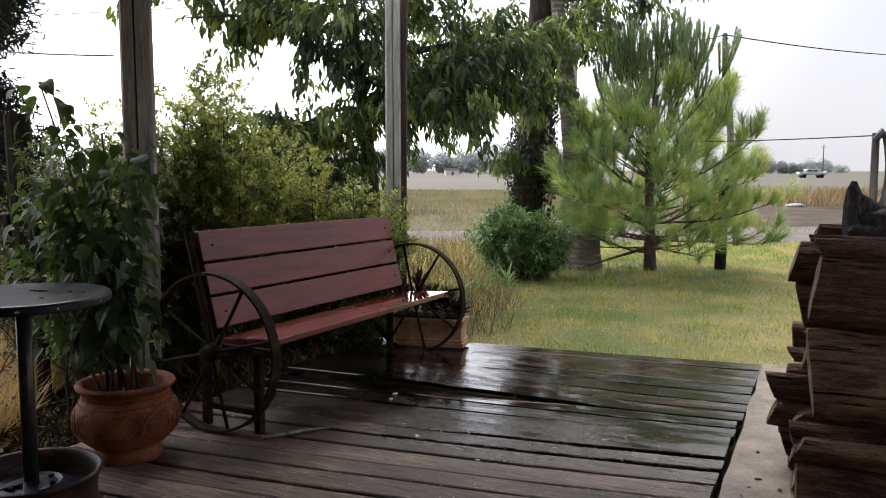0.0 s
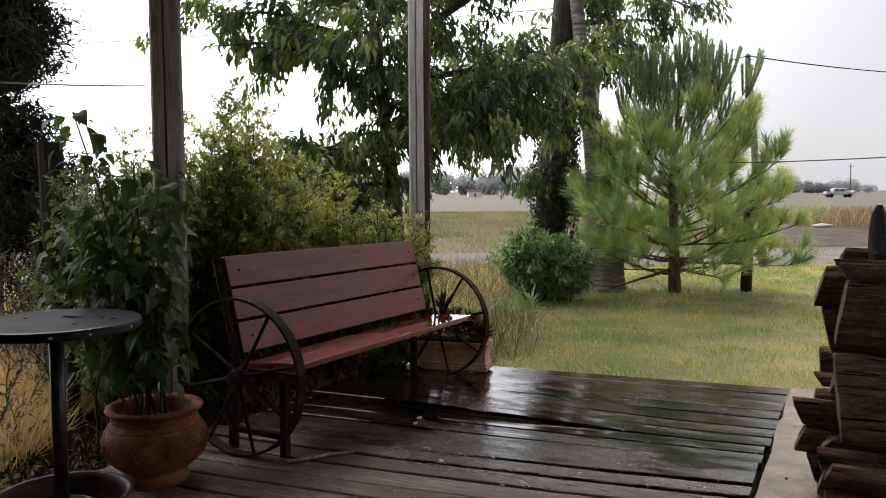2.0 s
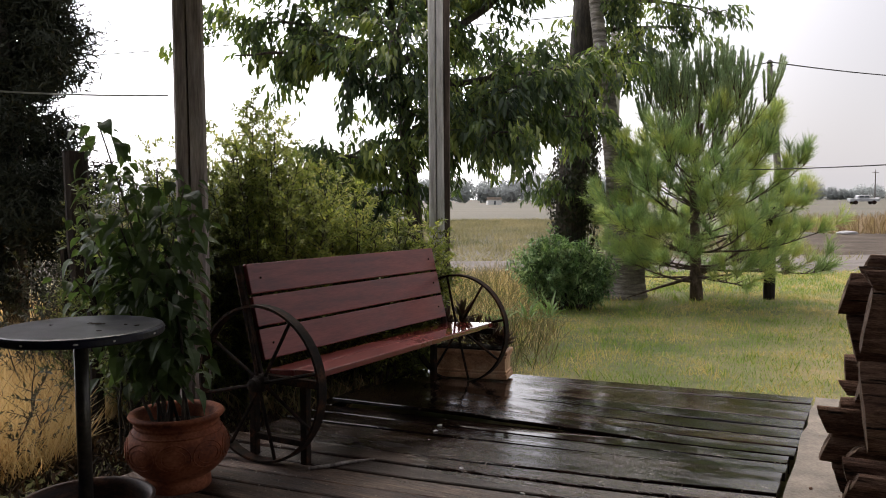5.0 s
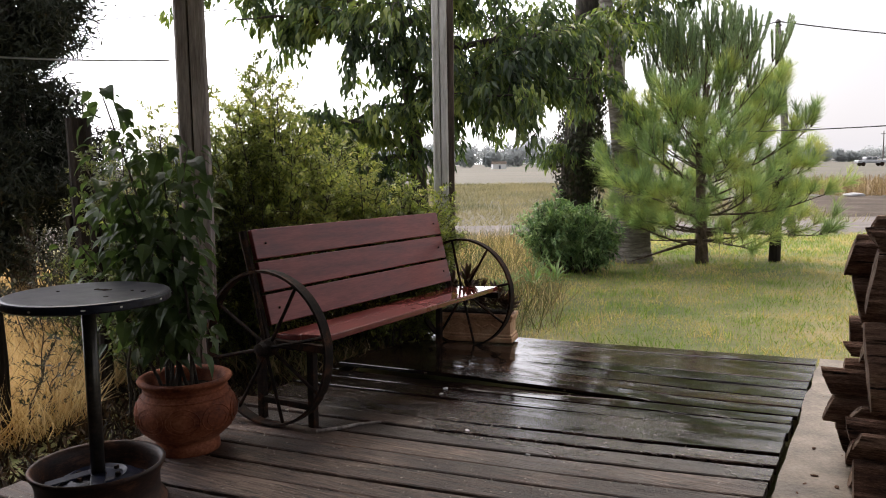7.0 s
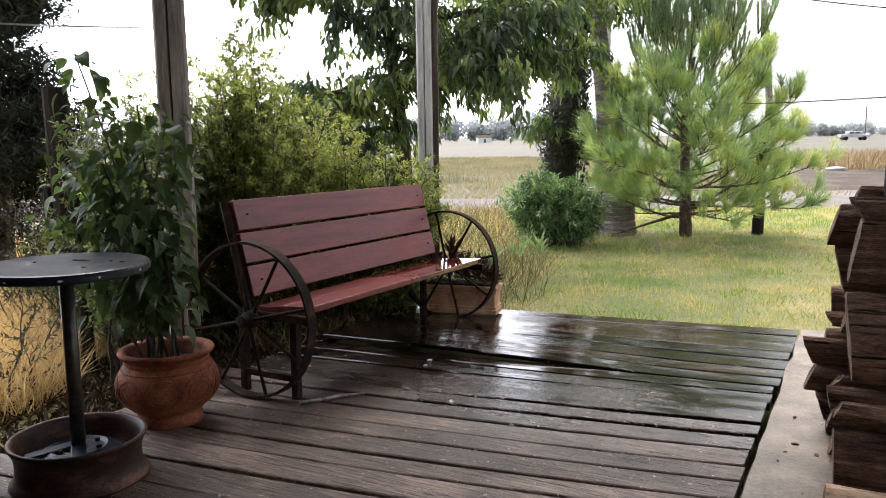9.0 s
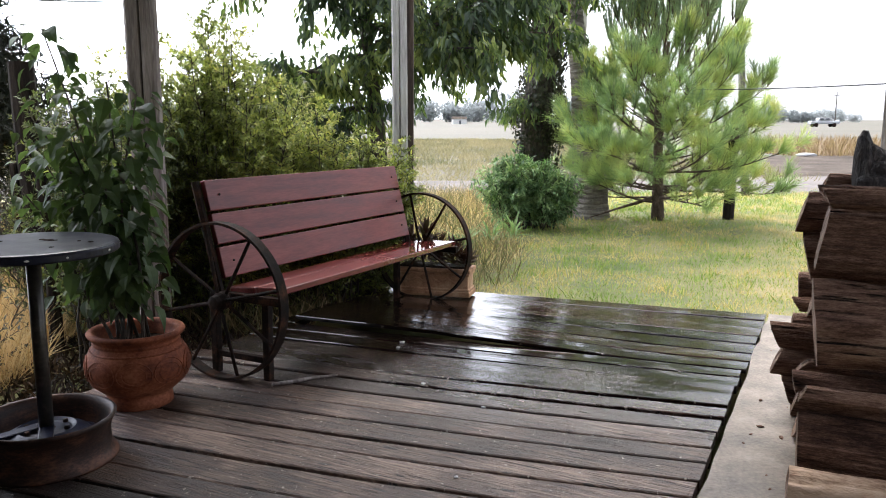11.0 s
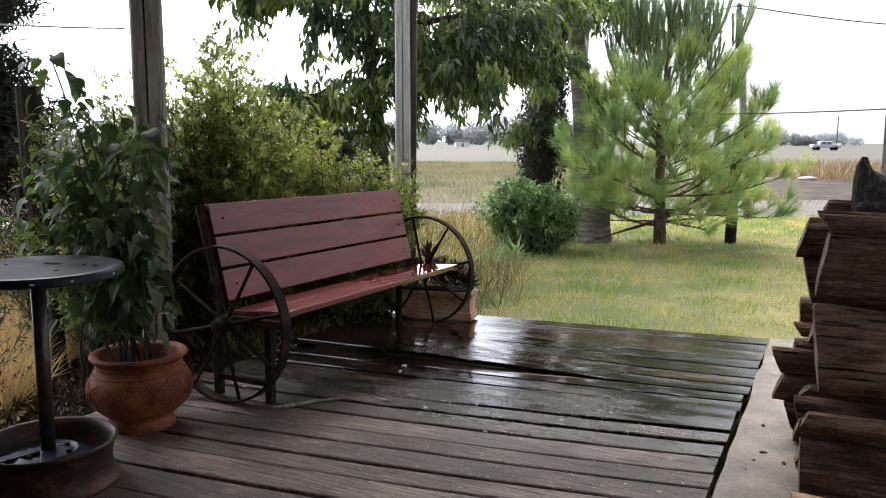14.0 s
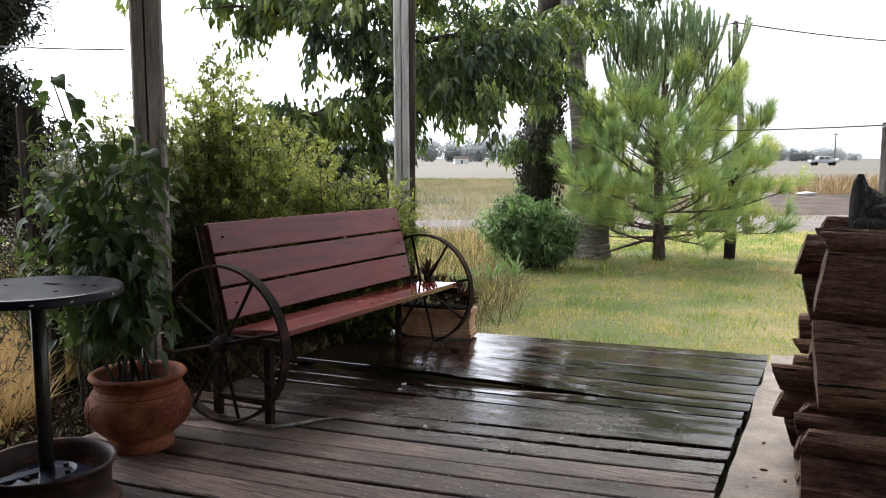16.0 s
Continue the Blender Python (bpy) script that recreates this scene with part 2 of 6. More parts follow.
M_CHIP = basic_mat("bare_pale_chips", [(0.2, (0.55, 0.53, 0.5)), (0.9, (0.75, 0.73, 0.7))], 20)
M_TERRA = basic_mat("terracotta", [(0.15, (0.075, 0.020, 0.010)), (0.5, (0.19, 0.054, 0.024)), (0.9, (0.34, 0.125, 0.065))], 7, rough=0.7, bump=0.3, dist=0.004, fine=70, spec=0.2)
M_TERRA_PALE = basic_mat("pale_terracotta", [(0.15, (0.26, 0.12, 0.06)), (0.5, (0.47, 0.26, 0.14)), (0.9, (0.62, 0.42, 0.27))], 8, rough=0.6, bump=0.3, dist=0.004, fine=80)
M_SOIL = basic_mat("dark_potting_soil", [(0.2, (0.012, 0.009, 0.007)), (0.8, (0.05, 0.035, 0.025))], 30, rough=0.95, bump=1.0, dist=0.02, spec=0.1)
M_POST = basic_mat("weathered_post_wood", [(0.15, (0.10, 0.080, 0.072)), (0.5, (0.24, 0.205, 0.19)), (0.9, (0.42, 0.375, 0.355))], 3.0, (7, 7, 0.7), 0.75, bump=0.5, dist=0.008, fine=20)
M_POST_PALE = basic_mat("grey_white_post_wood", [(0.15, (0.32, 0.31, 0.30)), (0.5, (0.55, 0.54, 0.525)), (0.9, (0.72, 0.71, 0.70))], 3.0, (7, 7, 0.7), 0.75, bump=0.5, dist=0.008, fine=20)
M_BATTEN = basic_mat("dark_brown_batten_wood", [(0.15, (0.030, 0.020, 0.015)), (0.5, (0.075, 0.052, 0.040)), (0.9, (0.15, 0.115, 0.095))], 3.0, (7, 7, 0.7), 0.8, bump=0.5, dist=0.008, fine=20)
M_OLDPOST = basic_mat("old_dark_timber", [(0.15, (0.010, 0.008, 0.007)), (0.6, (0.025, 0.020, 0.017)), (0.95, (0.055, 0.046, 0.038))], 3.0, (6, 6, 0.8), 0.9, bump=0.6, dist=0.01, fine=25, spec=0.12)
M_CONCRETE = basic_mat("damp_concrete", [(0.1, (0.085, 0.068, 0.052)), (0.5, (0.19, 0.157, 0.125)), (0.95, (0.31, 0.265, 0.215))], 4.5, rough=0.62, bump=0.6, dist=0.005, fine=70)
M_BARK = log_material()
M_SAP = basic_mat("bare_sapwood_log", [(0.0, (0.06, 0.03, 0.018)), (0.22, (0.26, 0.15, 0.09)), (0.5, (0.50, 0.34, 0.22)), (1.0, (0.66, 0.50, 0.36))], 5.0, (1.0, 1.8, 1.8), 0.8, bump=0.8, dist=0.015, fine=20)
M_CUT = basic_mat("sawn_log_end", [(0.15, (0.06, 0.035, 0.024)), (0.55, (0.16, 0.098, 0.066)), (1.0, (0.33, 0.23, 0.16))], 12, rough=0.8, bump=0.5, dist=0.006, fine=60, per_object=0.25)
M_ROOT = basic_mat("charred_root_wood", [(0.15, (0.008, 0.007, 0.007)), (0.6, (0.030, 0.024, 0.022)), (1.0, (0.13, 0.11, 0.10))], 6, (5, 5, 1), 0.75, bump=1.0, dist=0.02, fine=25)
M_TRUNK = basic_mat("tree_bark", [(0.15, (0.016, 0.013, 0.010)), (0.5, (0.05, 0.040, 0.031)), (0.9, (0.12, 0.10, 0.08))], 3, (6, 6, 1), 0.85, bump=1.0, dist=0.02, fine=18)
M_PINEBARK = basic_mat("scaly_pine_bark", [(0.15, (0.035, 0.022, 0.015)), (0.5, (0.085, 0.056, 0.040)), (0.9, (0.19, 0.14, 0.11))], 5, (3, 3, 1.4), 0.85, bump=1.0, dist=0.02, fine=24)
M_PALM = basic_mat("ringed_trunk_bark", [(0.15, (0.09, 0.078, 0.066)), (0.5, (0.22, 0.195, 0.17)), (0.9, (0.38, 0.345, 0.31))], 2.0, (2, 2, 14), 0.85, bump=1.0, dist=0.03, fine=14)
M_PALETRUNK = basic_mat("pale_smooth_bark", [(0.15, (0.30, 0.27, 0.22)), (0.5, (0.46, 0.43, 0.38)), (0.9, (0.60, 0.58, 0.53))], 2.0, (3, 3, 0.6), 0.7, bump=0.3, dist=0.01, fine=15)
M_POLE = basic_mat("grey_pole_wood", [(0.15, (0.06, 0.05, 0.045)), (0.5, (0.13, 0.115, 0.10)), (0.9, (0.22, 0.20, 0.18))], 3.0, (6, 6, 0.6), 0.8, bump=0.5, dist=0.01, fine=20)
M_WIRE = basic_mat("dark_cable", [(0.2, (0.02, 0.02, 0.022)), (0.9, (0.05, 0.05, 0.055))], 5)
M_PALEWIRE = basic_mat("galvanised_wire", [(0.2, (0.40, 0.41, 0.43)), (0.9, (0.62, 0.62, 0.64))], 5, rough=0.4, metal=0.6)
M_ROOF = basic_mat("corrugated_roof_sheet", [(0.2, (0.05, 0.045, 0.04)), (0.9, (0.10, 0.09, 0.08))], 3, rough=0.6, metal=0.3)
M_WALL = basic_mat("plain_rendered_wall", [(0.2, (0.15, 0.12, 0.095)), (0.9, (0.24, 0.20, 0.16))], 3, rough=0.8)
M_ROAD = basic_mat("pale_gravel_road", [(0.15, (0.10, 0.088, 0.080)), (0.5, (0.145, 0.128, 0.118)), (0.9, (0.19, 0.17, 0.158))], 1.2, rough=0.85, bump=0.6, dist=0.02, fine=25, spec=0.2)
M_DIRT = basic_mat("grey_dirt", [(0.15, (0.040, 0.032, 0.025)), (0.5, (0.075, 0.060, 0.048)), (0.9, (0.125, 0.104, 0.085))], 0.6, rough=0.95, bump=0.8, dist=0.05, fine=8, spec=0.1)
M_RUBBLE = basic_mat("white_rubble", [(0.2, (0.32, 0.32, 0.32)), (0.9, (0.5, 0.5, 0.5))], 4)

M_TARP = basic_mat("grey_tarpaulin", [(0.1, (0.16, 0.165, 0.18)), (0.5, (0.26, 0.265, 0.28)), (0.9, (0.36, 0.365, 0.38))], 4, rough=0.6, bump=0.5, dist=0.02, fine=18)
M_CAR = basic_mat("silver_car_paint", [(0.2, (0.35, 0.36, 0.38)), (0.9, (0.5, 0.51, 0.53))], 2, rough=0.4)
M_CARGLASS = basic_mat("dark_car_glass", [(0.2, (0.06, 0.07, 0.08)), (0.9, (0.1, 0.11, 0.12))], 2, rough=0.2)
M_HOUSE = basic_mat("whitewashed_wall", [(0.2, (0.62, 0.62, 0.60)), (0.9, (0.75, 0.75, 0.73))], 2, rough=0.8)

L_TREE = leaf_mat("broad_tree_leaf", [(0.05, (0.038, 0.060, 0.042)), (0.42, (0.088, 0.130, 0.068)), (0.66, (0.18, 0.235, 0.085)), (1.0, (0.37, 0.41, 0.13))], 0.24, 0.5, 1.5, 0.45, (1.0, 1.1, 0.6), 1.9)
L_SHRUB = leaf_mat("small_shrub_leaf", [(0.05, (0.11, 0.135, 0.052)), (0.4, (0.25, 0.30, 0.10)), (0.7, (0.39, 0.43, 0.14)), (1.0, (0.58, 0.54, 0.20))], 0.32, 0.52, 2.6, 0.7, (1.0, 1.05, 0.6), 1.6)
L_PLANT = leaf_mat("potted_plant_leaf", [(0.1, (0.034, 0.058, 0.027)), (0.6, (0.088, 0.130, 0.052)), (1.0, (0.23, 0.28, 0.09))], 0.45, 0.34, 3.0)
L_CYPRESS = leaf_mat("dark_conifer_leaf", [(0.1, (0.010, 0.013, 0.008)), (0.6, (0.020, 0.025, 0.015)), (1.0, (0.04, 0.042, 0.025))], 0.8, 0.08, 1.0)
L_PINE = leaf_mat("pine_needle", [(0.05, (0.15, 0.225, 0.115)), (0.40, (0.32, 0.43, 0.21)), (0.66, (0.47, 0.54, 0.22)), (1.0, (0.70, 0.65, 0.25))], 0.4, 0.55, 1.9, 0.30, (1.0, 1.1, 0.75), 1.9)
L_CANDLE = leaf_mat("young_pine_shoot", [(0.05, (0.19, 0.28, 0.16)), (0.5, (0.31, 0.40, 0.24)), (1.0, (0.48, 0.54, 0.30))], 0.4, 0.4, 2.2, 0.35, (1.0, 1.1, 0.85), 1.5)
L_DARKSHRUB = leaf_mat("dark_undergrowth_leaf", [(0.05, (0.05, 0.068, 0.03)), (0.5, (0.12, 0.15, 0.06)), (1.0, (0.29, 0.30, 0.11))], 0.4, 0.4, 3.0, 0.6)
L_BUSH = leaf_mat("blue_green_bush_leaf", [(0.05, (0.055, 0.11, 0.045)), (0.45, (0.155, 0.26, 0.115)), (1.0, (0.40, 0.51, 0.26))], 0.5, 0.38, 4.5, 0.6, (1.0, 1.1, 0.6), 1.8)
# distance haze is put into this pale grey leaf colour
M_FARTREE = leaf_mat("haze_tinted_far_foliage", [(0.1, (0.40, 0.43, 0.43)), (0.5, (0.46, 0.49, 0.49)), (1.0, (0.52, 0.55, 0.55))], 0.95, 0.5, 0.05, 0.3, (1.0, 1.0, 1.0))
L_IVY = leaf_mat("ivy_leaf", [(0.1, (0.020, 0.026, 0.016)), (0.6, (0.048, 0.052, 0.030)), (1.0, (0.11, 0.105, 0.06))], 0.5, 0.2, 2.0)
L_SUCC = leaf_mat("dark_red_succulent_leaf", [(0.1, (0.025, 0.012, 0.010)), (0.6, (0.07, 0.030, 0.024)), (1.0, (0.10, 0.10, 0.05))], 0.4, 0.1, 8.0)
L_GRASS = leaf_mat("lawn_grass", [(0.1, (0.17, 0.28, 0.06)), (0.42, (0.29, 0.40, 0.10)), (0.64, (0.49, 0.44, 0.155)), (1.0, (0.72, 0.56, 0.28))], 0.55, 0.45, 1.3, 0.7, (1.0, 1.0, 0.65), 2.6)
L_LITTER = leaf_mat("dead_leaf_litter", [(0.1, (0.014, 0.010, 0.007)), (0.55, (0.045, 0.029, 0.017)), (1.0, (0.13, 0.078, 0.040))], 0.6, 0.15, 4.0, 0.8, (1.0, 0.9, 0.7))
L_STRAW = leaf_mat("dry_straw_grass", [(0.1, (0.42, 0.25, 0.09)), (0.45, (0.74, 0.56, 0.28)), (1.0, (0.88, 0.77, 0.50))], 0.6, 0.45, 3.0, 0.6, (1.0, 0.95, 0.8))
L_WEED = leaf_mat("mixed_verge_weeds", [(0.1, (0.06, 0.08, 0.028)), (0.5, (0.16, 0.145, 0.066)), (1.0, (0.42, 0.31, 0.17))], 0.6, 0.3, 0.8, 0.7, (1.0, 1.0, 0.75))
L_FIELD = leaf_mat("tall_field_grass", [(0.1, (0.12, 0.125, 0.065)), (0.45, (0.225, 0.205, 0.115)), (1.0, (0.37, 0.31, 0.19))], 0.7, 0.45, 0.35, 0.35, (1.0, 1.0, 0.8), 2.0)
L_RUSSET = leaf_mat("russet_dry_weeds", [(0.1, (0.19, 0.125, 0.07)), (0.5, (0.31, 0.21, 0.125)), (1.0, (0.44, 0.34, 0.22))], 0.7, 0.2, 0.5, 0.7)


def ground_material():
    m, nt, b, oc = start_mat("grass_ground", 0.85)
    pos = position(nt)
    ax = split_xyz(nt, pos)
    n1, n2, n3 = noise_of(nt, pos, 0.5, 5), noise_of(nt, pos, 9.0, 4), noise_of(nt, mapped(nt, pos, (0.004, 0.06, 1)), 3.0, 4)
    lawn = ramp_of(nt, math_of(nt, "MULTIPLY_ADD", n2, 0.5, math_of(nt, "MULTIPLY_ADD", n1, 1.6, -0.55)),
                   [(0.2, (0.065, 0.095, 0.025)), (0.5, (0.14, 0.14, 0.05)), (0.8, (0.27, 0.21, 0.10))])
    field = ramp_of(nt, math_of(nt, "MULTIPLY_ADD", n3, 1.2, math_of(nt, "MULTIPLY_ADD", n2, 0.25, -0.25)),
                    [(0.2, (0.055, 0.055, 0.036)), (0.45, (0.075, 0.070, 0.046)), (0.62, (0.100, 0.085, 0.060)), (0.85, (0.062, 0.075, 0.042))])
    far = math_of(nt, "MULTIPLY_ADD", ax[1], 0.4, -5.6, clamp=True)
    nt.links.new(mix_of(nt, far, lawn, field), b.inputs["Base Color"])
    bump_to(nt, b, n2, 0.7, 0.03)
    return m


M_GROUND = ground_material()
L_PLANT.node_tree.nodes["Principled BSDF"].inputs["Specular IOR Level"].default_value = 0.2
for glossy in (L_SHRUB, L_TREE):
    glossy.node_tree.nodes["Principled BSDF"].inputs["Specular IOR Level"].default_value = 0.5

# ---- helpers of this scene ----
DECK = pose(0, 0, 0, 0, 0, -25.7)  # deck axes: u along the beam, v away from the house
UC, US = math.cos(radians(25.7)), math.sin(radians(25.7))


def P(u, v, z=0.0):
    return Vector((UC * u + US * v, -US * u + UC * v, z))


def thing(name, at=None, label="", category="", group="", kind=""):
    e = new(name)
    e.empty_display_size = 0.1
    if at is not None:
        e.matrix_basis = at
    return tagged(e, label, category, group, kind)


def part(name, bm, material, parent=None, label="", smooth=False):
    if isinstance(bm, bmesh.types.BMesh):
        me = bpy.data.meshes.new(name)
        bm.normal_update()
        bm.to_mesh(me)
        bm.free()
    else:
        me = bm
    if smooth:
        me.polygons.foreach_set("use_smooth", [True] * len(me.polygons))
    if material is not None and not me.materials:
        me.materials.append(material)
    ob = new(name, me)
    if parent is not None:
        ob.parent = parent
    return tagged(ob, label)


def structure(name, bm, material, label="", category="", smooth=False):
    return tagged(part(name, bm, material, None, label, smooth), "", category, "", "structure")


def mesh_of(name, verts, faces, material):
    me = bpy.data.meshes.new(name)
    me.from_pydata([tuple(v) for v in verts], [], faces)
    me.materials.append(material)
    return me


def box(bm, sx, sy, sz, m=None, bevel=0.0):
    r = bmesh.ops.create_cube(bm, size=1.0)
    vs = r["verts"]
    bmesh.ops.scale(bm, vec=(sx, sy, sz), verts=vs)
    if m is not None:
        bmesh.ops.transform(bm, matrix=m, verts=vs)
    if bevel:
        es = list({e for v in vs for e in v.link_edges})
        bmesh.ops.bevel(bm, geom=es, offset=bevel, segments=2, affect="EDGES", profile=0.5)
    return bm


def lathe(bm, profile, seg=40, m=None, wob=0.0, close=False):
    """Turns (radius, height) pairs round z."""
    rings = []
    for r, z in profile:
        ring = []
        for i in range(seg):
            a = 2 * math.pi * i / seg
            k = r * (1 + wob * math.sin(3 * a + 5 * z))
            p = Vector((k * math.cos(a), k * math.sin(a), z))
            ring.append(bm.verts.new(m @ p if m is not None else p))
        rings.append(ring)
    for a, b in zip(rings, rings[1:]):
        for i in range(seg):
            bm.faces.new((a[i], a[(i + 1) % seg], b[(i + 1) % seg], b[i]))
    if close:
        bm.faces.new(rings[0][::-1])
        bm.faces.new(rings[-1])
    return bm


def tube(bm, pts, radii, seg=8, cap=True):
    """A tapered tube along points."""
    pts = [Vector(p) for p in pts]
    if not isinstance(radii, (list, tuple)):
        radii = [radii] * len(pts)
    rings = []
    for i, p in enumerate(pts):
        t = (pts[min(i + 1, len(pts) - 1)] - pts[max(i - 1, 0)]).normalized()
        side = t.cross(Vector((0, 0, 1)) if abs(t.z) < 0.9 else Vector((1, 0, 0))).normalized()
        up = side.cross(t)
        rings.append([bm.verts.new(p + radii[i] * (math.cos(a) * side + math.sin(a) * up)) for a in (2 * math.pi * k / seg for k in range(seg))])
    for a, b in zip(rings, rings[1:]):
        for k in range(seg):
            bm.faces.new((a[k], a[(k + 1) % seg], b[(k + 1) % seg], b[k]))
    if cap:
        bm.faces.new(rings[0][::-1])
        bm.faces.new(rings[-1])
    return bm


def leaves_mesh(name, pos, along, normal, length, width, material, fold=0.18, droop=0.15):
    """Many leaves as folded, pointed blades; arrays of places, directions and normals."""
    pos, along, normal = (np.asarray(a, float) for a in (pos, along, normal))
    n = len(pos)
    along = along / np.linalg.norm(along, axis=1, keepdims=True)
    side = np.cross(along, normal)
    side /= np.linalg.norm(side, axis=1, keepdims=True) + 1e-9
    nor = np.cross(side, along)
    ln = np.broadcast_to(np.asarray(length, float).reshape(-1, 1), (n, 1))
    wd = np.broadcast_to(np.asarray(width, float).reshape(-1, 1), (n, 1))
    mid = pos + along * ln * 0.45
    v = np.stack([pos, mid + side * wd / 2 + nor * wd * fold, mid - side * wd / 2 + nor * wd * fold, mid,
                  pos + along * ln - nor * ln * droop], axis=1).reshape(-1, 3)
    base = (np.arange(n) * 5)[:, None]
    f = np.concatenate([base + np.array(t) for t in ((0, 3, 1), (0, 2, 3), (1, 3, 4), (3, 2, 4))], axis=1).reshape(-1)
    me = bpy.data.meshes.new(name)
    me.vertices.add(len(v))
    me.vertices.foreach_set("co", v.ravel())
    me.loops.add(len(f))
    me.loops.foreach_set("vertex_index", f)
    k = len(f) // 3
    me.polygons.add(k)
    me.polygons.foreach_set("loop_start", np.arange(k) * 3)
    me.update(calc_edges=True)
    me.validate()
    me.materials.append(material)
    return me


def blades_mesh(name, pos, along, length, width, material, rng, bend=0.25):
    """Grass blades or needles: thin triangles with one bend."""
    pos, along = np.asarray(pos, float), np.asarray(along, float)
    n = len(pos)
    along = along / np.linalg.norm(along, axis=1, keepdims=True)
    r = rng.normal(size=(n, 3))
    side = np.cross(along, r)
    side /= np.linalg.norm(side, axis=1, keepdims=True) + 1e-9
    ln = np.broadcast_to(np.asarray(length, float).reshape(-1, 1), (n, 1))
    wd = np.broadcast_to(np.asarray(width, float).reshape(-1, 1), (n, 1))
    nor = np.cross(side, along)
    mid = pos + along * ln * 0.55 + nor * ln * bend * 0.2
    v = np.stack([pos - side * wd / 2, pos + side * wd / 2, mid + side * wd * 0.4, mid - side * wd * 0.4, pos + along * ln + nor * ln * bend], axis=1).reshape(-1, 3)
    base = (np.arange(n) * 5)[:, None]
    f = np.concatenate([base + np.array(t) for t in ((0, 1, 2), (0, 2, 3), (3, 2, 4))], axis=1).reshape(-1)
    me = bpy.data.meshes.new(name)
    me.vertices.add(len(v))
    me.vertices.foreach_set("co", v.ravel())
    me.loops.add(len(f))
    me.loops.foreach_set("vertex_index", f)
    k = len(f) // 3
    me.polygons.add(k)
    me.polygons.foreach_set("loop_start", np.arange(k) * 3)
    me.update(calc_edges=True)
    me.materials.append(material)
    return me


def unit(rng, n):
    r = rng.normal(size=(n, 3))
    return r / np.linalg.norm(r, axis=1, keepdims=True)


# ---- ground and distance ----
GZ = -0.12


def hump(x, y):
    return GZ + 0.035 * noise.noise(Vector((x * 0.25, y * 0.25, 0.3))) + 0.012 * noise.noise(Vector((x * 1.3, y * 1.3, 2)))


def build_ground():
    def axis(lo, hi, fine_lo, fine_hi, step):
        out = list(np.arange(fine_lo, fine_hi + 1e-6, step))
        x, s = fine_hi, step
        while x < hi:
            s *= 1.45
            x += s
            out.append(min(x, hi))
        x, s = fine_lo, step
        while x > lo:
            s *= 1.45
            x -= s
            out.insert(0, max(x, lo))
        return out
    xs, ys = axis(-2500, 2500, -8, 12, 0.4), axis(-2500, 2500, -3, 20, 0.4)
    verts = []
    for y in ys:
        for x in xs:
            under_deck = min(1.0, max(0.0, (5.0 - (US * x + UC * y)) / 0.8)) * min(1.0, max(0.0, ((UC * x - US * y) + 3.2) / 0.4))
            verts.append((x, y, hump(x, y) - 0.16 * under_deck))
    w = len(xs)
    faces = [(j * w + i, j * w + i + 1, (j + 1) * w + i + 1, (j + 1) * w + i) for j in range(len(ys) - 1) for i in range(w - 1)]
    ob = new("ground", mesh_of("ground", verts, faces, M_GROUND))
    tagged(ob, "flat grassy ground with green and straw-yellow patches", "ground", kind="structure")


build_ground()


def strip(name, pts, z, material, label, category, thick=0.03):
    """A flat strip of ground with sloping shoulders; the first half of the points lies on its near side."""
    bm = bmesh.new()
    n = len(pts)
    top = [bm.verts.new((x, y, z)) for x, y in pts]
    low = [bm.verts.new((x, y + (-1.3 if i < (n + 1) // 2 else 1.3), z - thick)) for i, (x, y) in enumerate(pts)]
    bm.faces.new(top)
    for i in range(n):
        bm.faces.new((top[i], low[i], low[(i + 1) % n], top[(i + 1) % n]))
    bmesh.ops.recalc_face_normals(bm, faces=bm.faces)
    return structure(name, bm, material, label, category)


strip("road", [(-120, 8.5), (-20, 13.6), (0, 14.9), (7.3, 15.7), (40, 18.6), (140, 26), (140, 31), (40, 22.2), (8.6, 18.6), (0, 16.9), (-20, 15.5), (-120, 10.5)],
      GZ + 0.055, M_ROAD, "pale gravel country road across the fields", "road", 0.1)
strip("ground_dirt", [(6.5, 19.6), (24, 21), (40, 24), (36, 33), (20, 31), (11, 29), (7, 24)], GZ + 0.05, M_DIRT, "bare grey dirt patch beyond the road", "dirt", 0.1)


def scatter(rng, n, x0, x1, y0, y1):
    return np.stack([rng.uniform(x0, x1, n), rng.uniform(y0, y1, n)], axis=1)


def grass_patch(name, n, area, length, width, lean, material, label, seed, keep=None, bend=0.3, z0=None):
    rng = np.random.default_rng(seed)
    q = scatter(rng, n, *area)
    if keep is not None:
        q = q[[keep(x, y) for x, y in q]]
    n = len(q)
    pos = np.array([(x, y, hump(x, y) - 0.01) for x, y in q])
    along = np.stack([rng.normal(0, lean, n), rng.normal(0, lean, n), np.ones(n)], axis=1)
    ln = rng.uniform(length[0], length[1], n)
    wd = rng.uniform(0.6, 1.4, n) * width
    ob = new(name, blades_mesh(name, pos, along, ln, wd, material, rng, bend))
    return tagged(ob, label, "grass", kind="stuff")


def uv_of(x, y):
    return UC * x - US * y, US * x + UC * y


def off_deck(x, y):
    u, v = uv_of(x, y)
    return not (-3.05 < u < 1.5 and v < 5.42 - 0.12 * (-0.35 - u) + 0.03)


